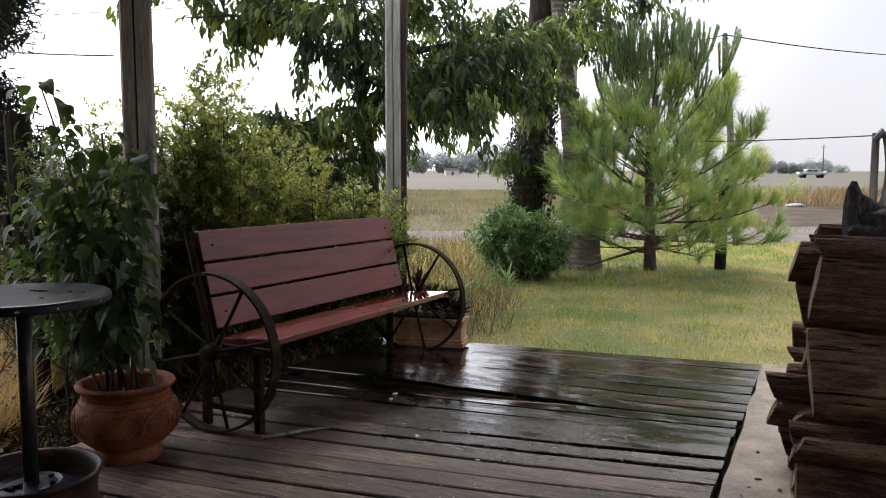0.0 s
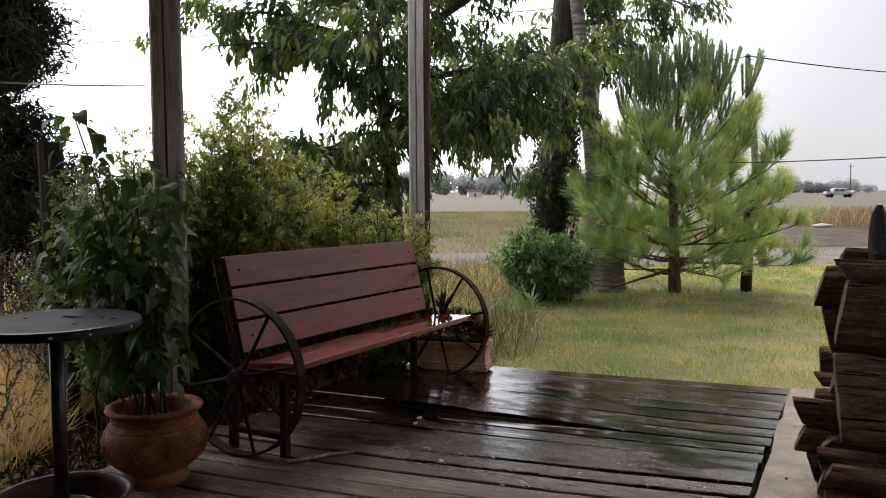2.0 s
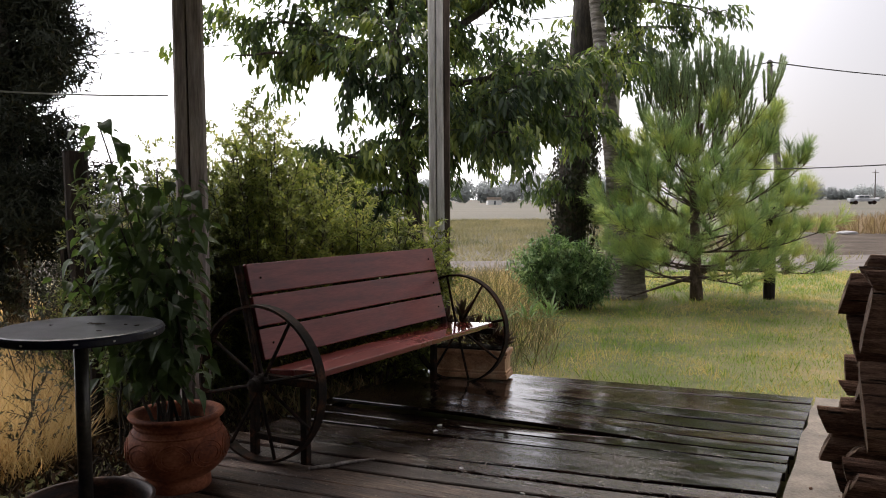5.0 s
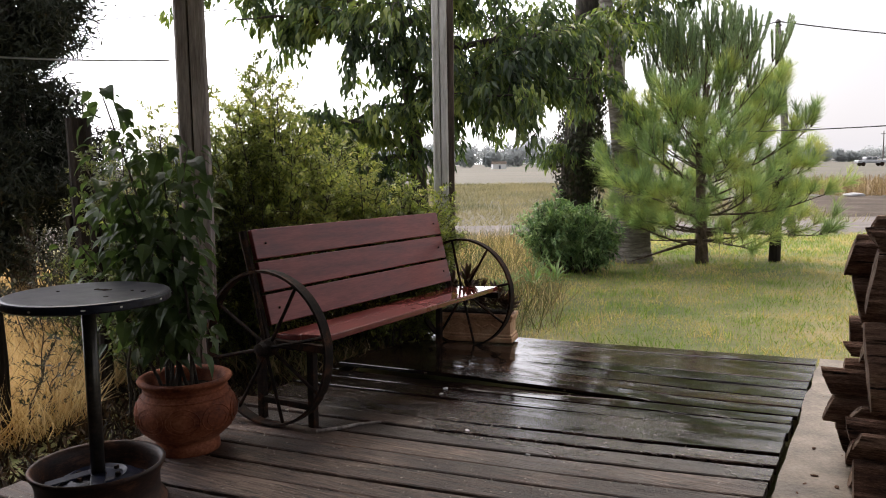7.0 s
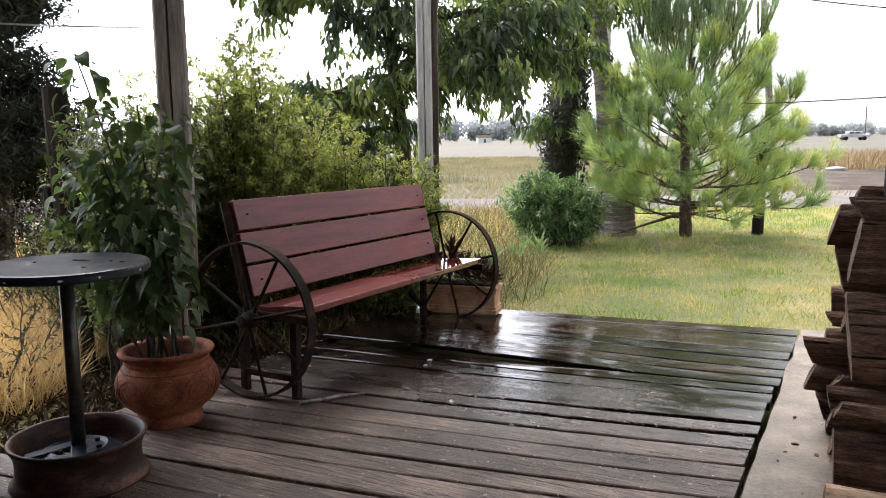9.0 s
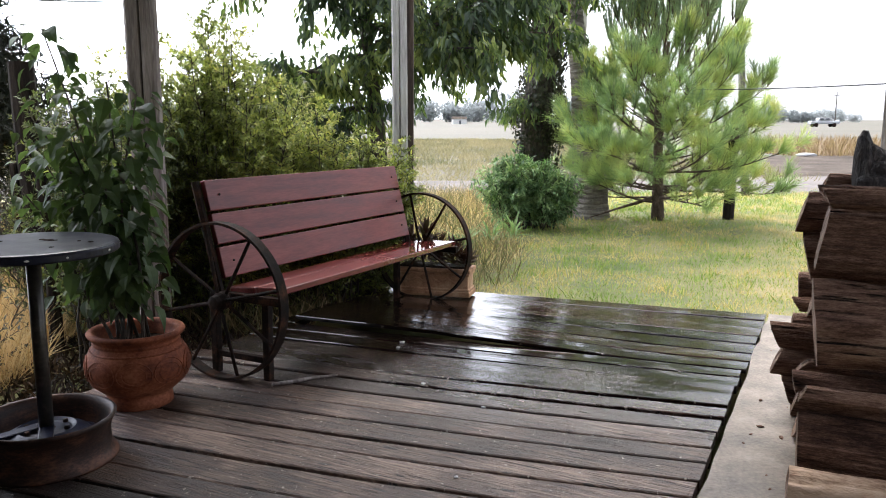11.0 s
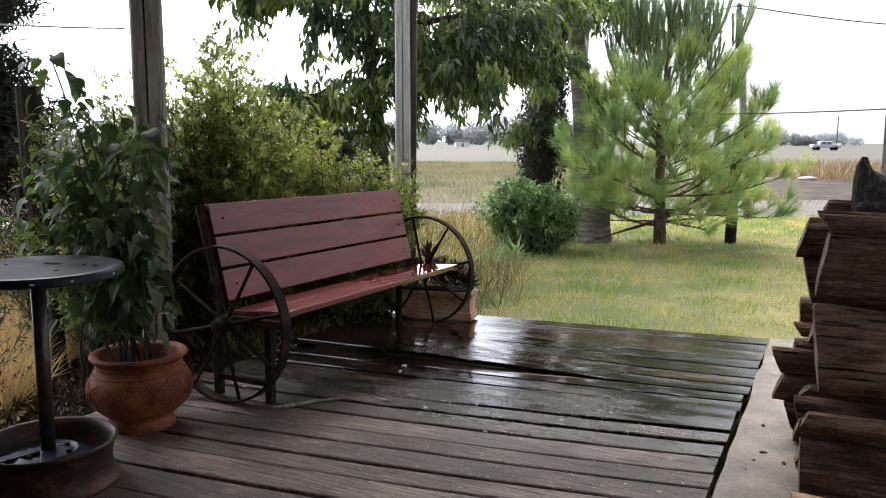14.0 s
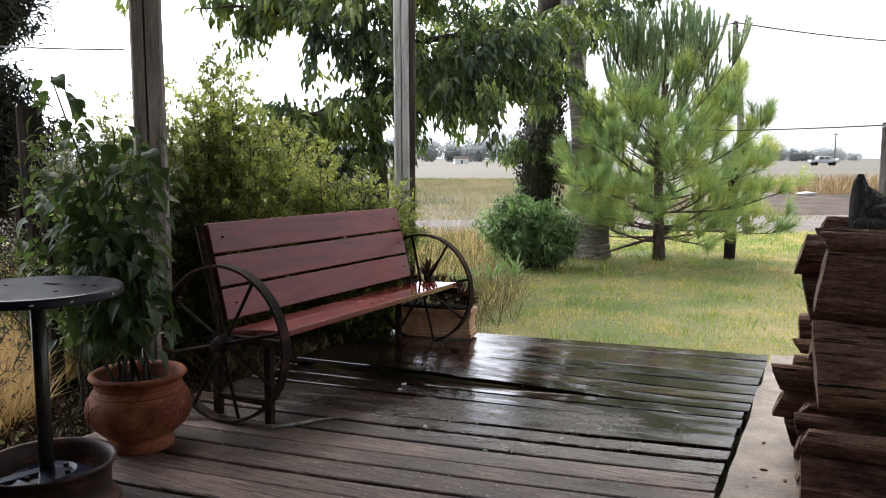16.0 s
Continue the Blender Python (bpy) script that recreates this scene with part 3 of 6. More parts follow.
grass_patch("lawn_grass", 150000, (-1.2, 9.5, 4.6, 11.5), (0.02, 0.055), 0.0045, 0.55, L_GRASS, "short damp lawn grass, green with yellow patches", 11, off_deck)
grass_patch("lawn_grass_beyond", 50000, (-1, 12, 11.5, 16.6), (0.03, 0.09), 0.008, 0.5, L_GRASS, "yellowing lawn grass near the road", 12,
            lambda x, y: y < 15.0 + 0.105 * x)
grass_patch("tufts", 22000, (0.0, 9, 5.4, 12.5), (0.05, 0.13), 0.007, 0.5, L_GRASS, "taller green tufts in the lawn", 13,
            lambda x, y: noise.noise(Vector((x * 2.1, y * 2.1, 5))) > 0.14 and off_deck(x, y))
grass_patch("dry_grass", 150000, (-5.5, -1.0, 2.0, 9.0), (0.08, 0.46), 0.0048, 0.6, L_STRAW, "tall straw-yellow dry grass beside the deck", 14,
            lambda x, y: uv_of(x, y)[0] < -3.66 + 0.12 * noise.noise(Vector((x * 3, y * 3, 1))) and (uv_of(x, y)[1] < 2.75 or uv_of(x, y)[0] < -4.1))
grass_patch("verge_weeds", 14000, (-1.5, 2.6, 5.6, 14.6), (0.10, 0.42), 0.006, 0.45, L_WEED, "dry and green weeds along the fence line", 15,
            lambda x, y: off_deck(x, y) and x < 0.15 + 0.14 * (y - 5.6) + 0.5 * noise.noise(Vector((x, y, 3))))
grass_patch("dark_weeds", 42000, (-4.2, -0.8, 1.2, 6.0), (0.02, 0.11), 0.015, 1.1, L_LITTER, "dark dead weeds and leaf litter along the deck edge", 20,
            lambda x, y: (-3.95 if uv_of(x, y)[1] < 2.7 else -4.1) < uv_of(x, y)[0] < -3.05 and uv_of(x, y)[1] < 4.2)
grass_patch("verge_straw", 7000, (-0.6, 2.8, 7.2, 14.6), (0.06, 0.26), 0.005, 0.5, L_STRAW, "bleached dry grass along the lawn edge", 19,
            lambda x, y: off_deck(x, y) and x < 0.1 + 0.15 * (y - 5.6) + 0.5 * noise.noise(Vector((x, y, 3))))
grass_patch("undergrowth", 14000, (-3.4, -0.3, 2.6, 7.0), (0.06, 0.26), 0.011, 0.6, L_WEED, "low green and yellow weeds under the hedge", 18,
            lambda x, y: -4.0 < uv_of(x, y)[0] < -3.04 and uv_of(x, y)[1] > 3.7)
grass_patch("field_grass", 110000, (-26, 8, 17.0, 52), (0.08, 0.30), 0.016, 0.9, L_FIELD, "tall yellow-green field grass beyond the road", 16)
grass_patch("russet_weeds", 9000, (12.5, 34, 29, 40), (0.3, 0.8), 0.04, 0.35, L_RUSSET, "russet dead weeds beyond the dirt patch", 17)


def far_trees(name, cx, cy, length, height, seed, n, label, turn=0.0):
    """A far row of trees: clumps of large leaf tufts over short trunks, haze painted into their colour."""
    rng = np.random.default_rng(seed)
    pos, nor = [], []
    k = max(3, int(length / (height * 0.22)))
    for i in range(k):
        bx = (i / (k - 1) - 0.5) * length + rng.normal(0, height * 0.15)
        h = height * (0.72 + 0.16 * math.sin(i * 0.45 + seed) + rng.uniform(-0.12, 0.16))
        m = n // k
        d = unit(rng, m) * rng.uniform(0.55, 1.0, (m, 1)) * np.array([h * 0.5, h * 0.4, h * 0.5])
        pos.append(d + np.array([bx, rng.normal(0, height * 0.3), h * 0.5]))
        nor.append(d)
    pos, nor = np.concatenate(pos), np.concatenate(nor)
    c, s = math.cos(turn), math.sin(turn)
    pos = np.stack([cx + c * pos[:, 0] - s * pos[:, 1], cy + s * pos[:, 0] + c * pos[:, 1], GZ + np.maximum(pos[:, 2], 0.0)], axis=1)
    along = unit(rng, len(pos))
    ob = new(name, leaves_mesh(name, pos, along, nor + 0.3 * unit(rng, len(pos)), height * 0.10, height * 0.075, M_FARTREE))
    return tagged(ob, label, "trees", kind="stuff")


far_trees("far_woods", 150, 375, 30, 9.5, 31, 8000, "clump of far trees on the horizon, coloured pale grey for haze")
far_trees("far_woods", 173, 372, 11, 7.5, 32, 2200, "clump of far trees on the horizon, coloured pale grey for haze")
far_trees("far_woods", 185, 372, 4, 5, 33, 900, "clump of far trees on the horizon, coloured pale grey for haze")
far_trees("far_woods", -40, 330, 190, 13, 34, 26000, "far tree line beyond the fields, coloured pale grey for haze")
far_trees("far_woods", 24, 215, 18, 7.5, 35, 7000, "far tree line beyond the fields, coloured pale grey for haze")
far_trees("far_woods", -190, 330, 150, 10, 36, 12000, "far tree line beyond the fields, coloured pale grey for haze")


def far_house():
    t = thing("house", pose(1.5, 205, GZ, 0, 0, 10) @ Matrix.Scale(0.5, 4), "small white house far across the fields", "house")
    bm = bmesh.new()
    box(bm, 7, 5, 2.6, pose(0, 0, 1.3))
    part("wall", bm, M_HOUSE, t)
    bm = bmesh.new()
    vs = [bm.verts.new(p) for p in ((-3.8, -2.8, 2.6), (3.8, -2.8, 2.6), (3.8, 2.8, 2.6), (-3.8, 2.8, 2.6), (-3.8, 0, 3.9), (3.8, 0, 3.9))]
    for f in ((0, 1, 5, 4), (2, 3, 4, 5), (0, 4, 3), (1, 2, 5), (3, 2, 1, 0)):
        bm.faces.new([vs[i] for i in f])
    part("roof", bm, M_DIRT, t)
    bm = bmesh.new()
    box(bm, 1.0, 0.1, 1.9, pose(0, -2.52, 0.95))
    part("door", bm, M_CARGLASS, t)


far_house()


def pickup(at):
    t = thing("pickup_truck", at, "silver double-cab pickup parked far off by the field", "car")
    bm = bmesh.new()
    box(bm, 5.2, 1.8, 0.55, pose(0, 0, 0.82), 0.12)
    box(bm, 2.2, 1.65, 0.62, pose(0.15, 0, 1.38), 0.2)
    box(bm, 0.12, 1.7, 0.35, pose(-2.5, 0, 1.15), 0.03)
    part("body", bm, M_CAR, t)
    for x in (-0.32, 0.62):
        bm = bmesh.new()
        box(bm, 0.78, 1.70, 0.36, pose(x, 0, 1.44), 0.05)
        part("window", bm, M_CARGLASS, t)
    for x in (-1.6, 1.65):
        for y in (-0.8, 0.8):
            bm = bmesh.new()
            lathe(bm, [(0.2, -0.12), (0.37, -0.12), (0.38, 0), (0.37, 0.12), (0.2, 0.12)], 20, pose(x, y, 0.38, 90), close=True)
            w = part("wheel", bm, M_IRON, t)
    return t


pickup(pose(CAR_X, 150.0, GZ, 0, 0, 178))


def utility_pole(name, x, y, h, r, label, arm=False):
    t = thing(name, pose(x, y, GZ), label, "pole")
    bm = bmesh.new()
    n = 9
    tube(bm, [(0.012 * math.sin(i * 1.3), 0.012 * math.cos(i * 0.9), h * i / (n - 1) - (0.2 if i == 0 else 0)) for i in range(n)], [r * (1 - 0.35 * i / (n - 1)) for i in range(n)], 10)
    part("pole", bm, M_POLE, t, smooth=True)
    bm = bmesh.new()
    lathe(bm, [(0.02, 0), (0.06, 0.02), (0.035, 0.06), (0.055, 0.09), (0.02, 0.13)], 12, pose(0.0, 0, h), close=True)
    part("insulator", bm, M_WIRE, t)
    if arm:
        bm = bmesh.new()
        box(bm, 1.2, 0.1, 0.1, pose(0, 0, h - 0.5))
        part("crossarm", bm, M_POLE, t)
    return t


service = utility_pole("utility_pole", 5.27, 14.3, 3.66, 0.075, "leaning grey wooden service pole beyond the pine")
service.matrix_basis = pose(5.27, 14.3, GZ, 0, -5.4, 0)
stake = thing("fence_post", pose(3.74, 10.75, GZ, 0, 1.2, 20), "short dark wet fence post under the pine", "post")
bm = bmesh.new()
tube(bm, [(0, 0, -0.2), (0.004, 0, 0.35), (-0.004, 0.003, 0.8), (0, 0, 1.25)], [0.078, 0.074, 0.070, 0.066], 9)
part("shaft", bm, M_OLDPOST, stake)
utility_pole("utility_pole", FARPOLE_X, 160.0, 6.6, 0.13, "thin far utility pole standing in the field", True)


def cable(name, a, b, sag, r, material, label):
    bm = bmesh.new()
    a, b = Vector(a), Vector(b)
    n = 24
    tube(bm, [a.lerp(b, i / n) - Vector((0, 0, sag * 4 * (i / n) * (1 - i / n))) for i in range(n + 1)], r, 6)
    return tagged(part(name, bm, material, None), label, "cable")


POLE_TOP = Vector((4.92, 14.3, GZ + 3.74))
cable("overhead_cable", POLE_TOP, (13.57, 21.05, 4.20), 0.12, 0.011, M_WIRE, "dark overhead cable running from the service pole")
cable("overhead_cable", POLE_TOP, (1.6, 12.9, 2.9), 0.06, 0.009, M_WIRE, "dark overhead cable running from the service pole")
cable("overhead_cable", (-30, 19, 4.4), (1.93, 12.9, 4.2), 0.3, 0.009, M_PALEWIRE, "thin pale cable strung towards the trees")


def rubble(x, y, sx, seed):
    rng = random.Random(seed)
    bm = bmesh.new()
    bmesh.ops.create_icosphere(bm, subdivisions=2, radius=1.0)
    for v in bm.verts:
        v.co *= 1 + 0.35 * noise.noise(v.co * 2.1 + Vector((seed, 0, 0)))
        v.co = Vector((v.co.x * sx, v.co.y * sx * 0.5, max(v.co.z, -0.3) * sx * 0.28 + 0.05))
    ob = part("rubble_heap", bm, M_RUBBLE)
    ob.location = (x, y, GZ + 0.05)
    tagged(ob, "low heap of white rubble beside the dirt patch", "rubble")


rubble(12.6, 28.6, 0.36, 1)
rubble(24.5, 48.0, 0.5, 2)

# ---- deck, slab and posts ----
SKEW = 0.13
RAISED_U = -2.93  # where the warped boards by the lawn are cut off


def skew(v, u):
    """The planks run a little askew to the slab, the nearer ones more."""
    k = min(1.0, max(0.0, (4.3 - v) / 0.9))
    du = -0.36 - u
    return -(0.10 + 0.10 * k) * du + 0.0235 * k * du * du


def build_deck():
    deck = tagged(new("floor"), "weathered plank deck, wet and dark towards the lawn", "deck", kind="structure")
    bm = bmesh.new()
    for v in (1.0, 2.1, 3.2, 4.3, 4.95):
        a, b = P(-2.98, v - SKEW * 2.6, -0.10), P(-0.38, v, -0.10)
        d = (b - a).normalized()
        box(bm, (b - a).length, 0.07, 0.08, Matrix.Translation((a + b) / 2) @ Matrix.Rotation(math.atan2(d.y, d.x), 4, "Z"))
    part("joist", bm, M_OLDPOST, deck, "dark joists under the planks")
    edges = [5.378, 5.215, 5.01, 4.816, 4.63, 4.434, 4.27, 4.12, 3.98, 3.831, 3.68, 3.511, 3.372, 3.215, 3.045]
    rng = random.Random(4)
    while edges[-1] > -1.6:
        edges.append(edges[-1] - rng.choice((0.135, 0.15, 0.165, 0.19)))
    wide = {3: 0.026, 5: 0.024, 7: 0.022, 11: 0.026, 12: 0.018, 14: 0.018, 17: 0.02}
    for k in range(len(edges) - 1):
        far_v, near_v = edges[k], edges[k + 1]
        gap = wide.get(k, 0.012)
        raised = near_v > 4.0
        u0, u1 = -3.0 + rng.uniform(-0.04, 0.05), -0.342 + rng.uniform(-0.006, 0.004)
        if near_v < 4.0:
            u1 -= 0.016
        ph = rng.uniform(0, 9)
        cut = RAISED_U + rng.uniform(-0.02, 0.03)
        for start, stop, high in (((u0, cut - 0.008, False), (cut, u1, True)) if 4.0 < near_v < 4.7 else ((u0, u1, raised),)):
            bm = bmesh.new()
            n = 14
            rows = []
            for i in range(n + 1):
                u = start + (stop - start) * i / n
                w = (u - u0) / (u1 - u0)
                sk, sk2 = skew(near_v, u), skew(far_v, u)
                warp = 0.004 * math.sin(ph + 3.1 * w) + rng.uniform(-0.0014, 0.0014)
                if high:
                    warp += 0.042 * min(1.0, max(0.0, (0.80 - w) / 0.45)) * min(1.0, max(0.0, (4.8 - near_v) / 0.68))
                if 3.3 < near_v < 3.6:
                    warp += 0.006
                wav = 0.004 * math.sin(ph * 2 + 5 * w)
                a, b = near_v + gap / 2 + sk + wav + rng.uniform(-0.0016, 0.0016), far_v - gap / 2 + sk2 + wav + rng.uniform(-0.0016, 0.0016)
                cup = 0.0012
                th = 0.02 if high else 0.038
                prof = [(a, warp - th), (a, warp - 0.004 + cup), (a + 0.005, warp + cup), ((a + b) / 2, warp), (b - 0.005, warp + cup), (b, warp - 0.004 + cup), (b, warp - th)]
                rows.append([bm.verts.new(P(u, v, z)) for v, z in prof])
            for r0, r1 in zip(rows, rows[1:]):
                for j in range(7):
                    bm.faces.new((r0[j], r1[j], r1[(j + 1) % 7], r0[(j + 1) % 7]))
            bm.faces.new(rows[0])
            bm.faces.new(rows[-1][::-1])
            bmesh.ops.recalc_face_normals(bm, faces=bm.faces)
            part("plank", bm, M_DECK, deck)


build_deck()

# concrete slab beside the deck
bm = bmesh.new()
rng_s = random.Random(8)
edge_l = [(-0.335 + rng_s.uniform(-0.008, 0.01), -1.6 + 7.0 * i / 40) for i in range(41)]
ring_t = [bm.verts.new(P(u, v, 0.004)) for u, v in edge_l]
ring_r = [bm.verts.new(P(1.6, v, 0.004)) for u, v in edge_l]
ring_b = [bm.verts.new(P(u, v, -0.3)) for u, v in edge_l]
ring_rb = [bm.verts.new(P(1.6, v, -0.3)) for u, v in edge_l]
for i in range(40):
    bm.faces.new((ring_t[i], ring_r[i], ring_r[i + 1], ring_t[i + 1]))
    bm.faces.new((ring_b[i], ring_t[i], ring_t[i + 1], ring_b[i + 1]))
    bm.faces.new((ring_r[i], ring_rb[i], ring_rb[i + 1], ring_r[i + 1]))
bm.faces.new((ring_t[-1], ring_r[-1], ring_rb[-1], ring_b[-1]))
bmesh.ops.recalc_face_normals(bm, faces=bm.faces)
structure("pavement", bm, M_CONCRETE, "damp sandy concrete slab beside the deck", "slab")


def timber_post(name, foot, lean, w, d, h, turn, material, label, groove=True):
    """A squared post with worn edges and a long drying crack."""
    t = thing(name, Matrix.Translation(foot) @ pose(0, 0, 0, lean[0], lean[1], turn), label, "post", "porch posts")
    bm = bmesh.new()
    n = 26
    rows = []
    rr = random.Random(int(w * 1000 + h * 10))
    for i in range(n + 1):
        z = -0.15 + (h + 0.15) * i / n
        k = 1 + 0.02 * math.sin(z * 2.1) + rr.uniform(-0.008, 0.008)
        c = 0.012
        x, y = w / 2 * k, d / 2 * k
        prof = [(-x + c, -y), (-0.006, -y), (0.0, -y + 0.02 + 0.006 * math.sin(z * 5)), (0.007, -y), (x - c, -y), (x, -y + c), (x, y - c), (x - c, y), (-x + c, y), (-x, y - c), (-x, -y + c)]
        rows.append([bm.verts.new((px + 0.004 * math.sin(z * 1.7), py, z)) for px, py in prof])
    m = len(rows[0])
    for a, b in zip(rows, rows[1:]):
        for j in range(m):
            bm.faces.new((a[j], a[(j + 1) % m], b[(j + 1) % m], b[j]))
    bm.faces.new(rows[0][::-1])
    bm.faces.new(rows[-1])
    part("shaft", bm, material, t)
    return t


timber_post("porch_post", Vector((-1.542, 4.02, -0.05)), (0, 0.35), 0.14, 0.11, 3.15, 8, M_POST, "rough brown timber porch post behind the potted plant")
p2 = timber_post("porch_post", Vector((-0.40, 6.05, -0.10)), (0, 0.2), 0.115, 0.10, 3.35, 0, M_POST_PALE, "grey-white timber porch post behind the bench")
bm = bmesh.new()
box(bm, 0.045, 0.07, 3.3, pose(0.079, 0.005, 1.62), 0.004)
part("batten", bm, M_BATTEN, p2, "brown batten nailed to the post")

old = thing("fence_post", pose(-2.615, 5.0, GZ, 0, -2.2, 0), "old dark sawn-off fence post in the hedge", "post")
bm = bmesh.new()
tube(bm, [(0, 0, -0.2), (0.01, 0, 0.5), (0.0, 0, 1.1), (0.01, 0, 1.70)], [0.085, 0.08, 0.078, 0.075], 12)
part("shaft", bm, M_OLDPOST, old, smooth=False)
bm = bmesh.new()
box(bm, 0.035, 0.05, 1.1, pose(-0.10, -0.02, 0.53), 0.006)
part("batten", bm, M_OLDPOST, old, "weathered batten beside the post")

def wire_fence(a, b, h):
    """Diamond wire mesh between two old stakes."""
    t = thing("fence", pose(a[0], a[1], GZ), "old dark stakes with slack diamond wire mesh", "fence")
    run = Vector((b[0] - a[0], b[1] - a[1], 0))
    L = run.length
    run.normalize()
    for k, s in enumerate((0.0, L)):
        bm = bmesh.new()
        q = run * s
        tube(bm, [(q.x, q.y, -0.15), (q.x + 0.01, q.y, 0.45), (q.x - 0.01, q.y, h + 0.1 * k)], [0.042, 0.038, 0.034], 9)
        part("post", bm, M_OLDPOST, t)
    bm = bmesh.new()
    cell, lo, hi = 0.095, -0.5, 2.4
    for sign in (-1, 1):
        s = lo - h
        while s < L + hi + h:
            pts = []
            for i in range(7):
                z = h * i / 6
                w = s + sign * z
                if lo <= w <= L + hi:
                    q = run * w
                    pts.append((q.x + 0.012 * math.sin(w * 5), q.y, z + 0.006 * math.sin(w * 9)))
            if len(pts) > 1:
                tube(bm, pts, [0.0008] * len(pts), 3, cap=False)
            s += cell
    part("wire_mesh", bm, M_IRON, t, "rusty diamond wire mesh")
    return t


wire_fence((-2.43, 3.655), (-2.278, 4.411), 1.0)

cable("wire", (-1.62, 3.96, 1.79), (-1.95, 2.75, 1.665), 0.01, 0.004, M_PALEWIRE, "pale wire tied round the porch post")

# unseen roof over the deck, its reach set to shade the near planks, and an added wall behind
bm = bmesh.new()
rows = []
n_c = 120
for i in range(n_c + 1):
    u = -3.6 + 5.0 * i / n_c
    z = 2.87 + 0.012 * math.sin(i * 1.6)
    rows.append([bm.verts.new(P(u, v, z + 0.05 * (2.0 - v) * 0.3)) for v in (-1.7, 4.55)] + [bm.verts.new(P(u, v, z + 0.012 + 0.05 * (2.0 - v) * 0.3)) for v in (4.55, -1.7)])
for a, b in zip(rows, rows[1:]):
    for j in range(4):
        bm.faces.new((a[j], b[j], b[(j + 1) % 4], a[(j + 1) % 4]))
structure("ceiling", bm, M_ROOF, "unseen corrugated metal porch roof shading the near deck", "roof")
# unseen wall assumed behind the viewpoint; it cuts light from the rear
bm = bmesh.new()
box(bm, 5.8, 0.15, 3.5, DECK @ pose(-1.5, -1.79, 1.15))
structure("wall_house", bm, M_WALL, "plain rendered house wall, unseen, added behind the porch", "wall")
# out-of-view wall added to darken the near left of the deck
bm = bmesh.new()
box(bm, 0.15, 3.4, 3.1, DECK @ pose(-3.42, 0.0, 1.30))
structure("wall_shade_left", bm, M_WALL, "plain rendered wall, unseen, added to block light from the left", "wall")
# another unseen wall, added to limit light entering from the right
bm = bmesh.new()
box(bm, 0.15, 2.7, 3.1, DECK @ pose(1.33, -0.35, 1.30))
structure("wall_shade_right", bm, M_WALL, "plain rendered wall, unseen, added to block light from the right", "wall")
bm = bmesh.new()
box(bm, 0.12, 6.0, 0.12, DECK @ pose(-3.1, 1.35, 2.76))
structure("trim_beam", bm, M_OLDPOST, "timber eaves beam on the porch posts", "beam")


# ---- bench with cart-wheel arms ----
def cart_wheel(parent, m, r):
    bm = bmesh.new()
    seg = 56
    prof = [(r - 0.012, -0.028), (r, -0.028), (r, 0.028), (r - 0.012, 0.028)]
    rings = []
    for i in range(seg):
        a = 2 * math.pi * i / seg
        rings.append([bm.verts.new(m @ Vector((k * math.cos(a), k * math.sin(a), z))) for k, z in prof])
    for i in range(seg):
        p, q = rings[i], rings[(i + 1) % seg]
        for j in range(4):
            bm.faces.new((p[j], q[j], q[(j + 1) % 4], p[(j + 1) % 4]))
    bmesh.ops.recalc_face_normals(bm, faces=bm.faces)
    wheel = part("wheel", bm, M_IRON, parent, "rusty iron cart wheel used as an arm")
    bm = bmesh.new()
    lathe(bm, [(0.015, -0.062), (0.030, -0.058), (0.034, -0.03), (0.044, -0.012), (0.044, 0.012), (0.034, 0.03), (0.030, 0.058), (0.015, 0.062)], 18, m, close=True)
    part("hub", bm, M_IRON, wheel)
    for i in range(8):
        a = 2 * math.pi * (i + 0.3) / 8
        bm = bmesh.new()
        tube(bm, [m @ Vector((0.04 * math.cos(a), 0.04 * math.sin(a), 0.012 * (-1) ** i)), m @ Vector(((r - 0.008) * math.cos(a), (r - 0.008) * math.sin(a), 0))], 0.0085, 8)
        part("spoke", bm, M_IRON, wheel)
    return wheel


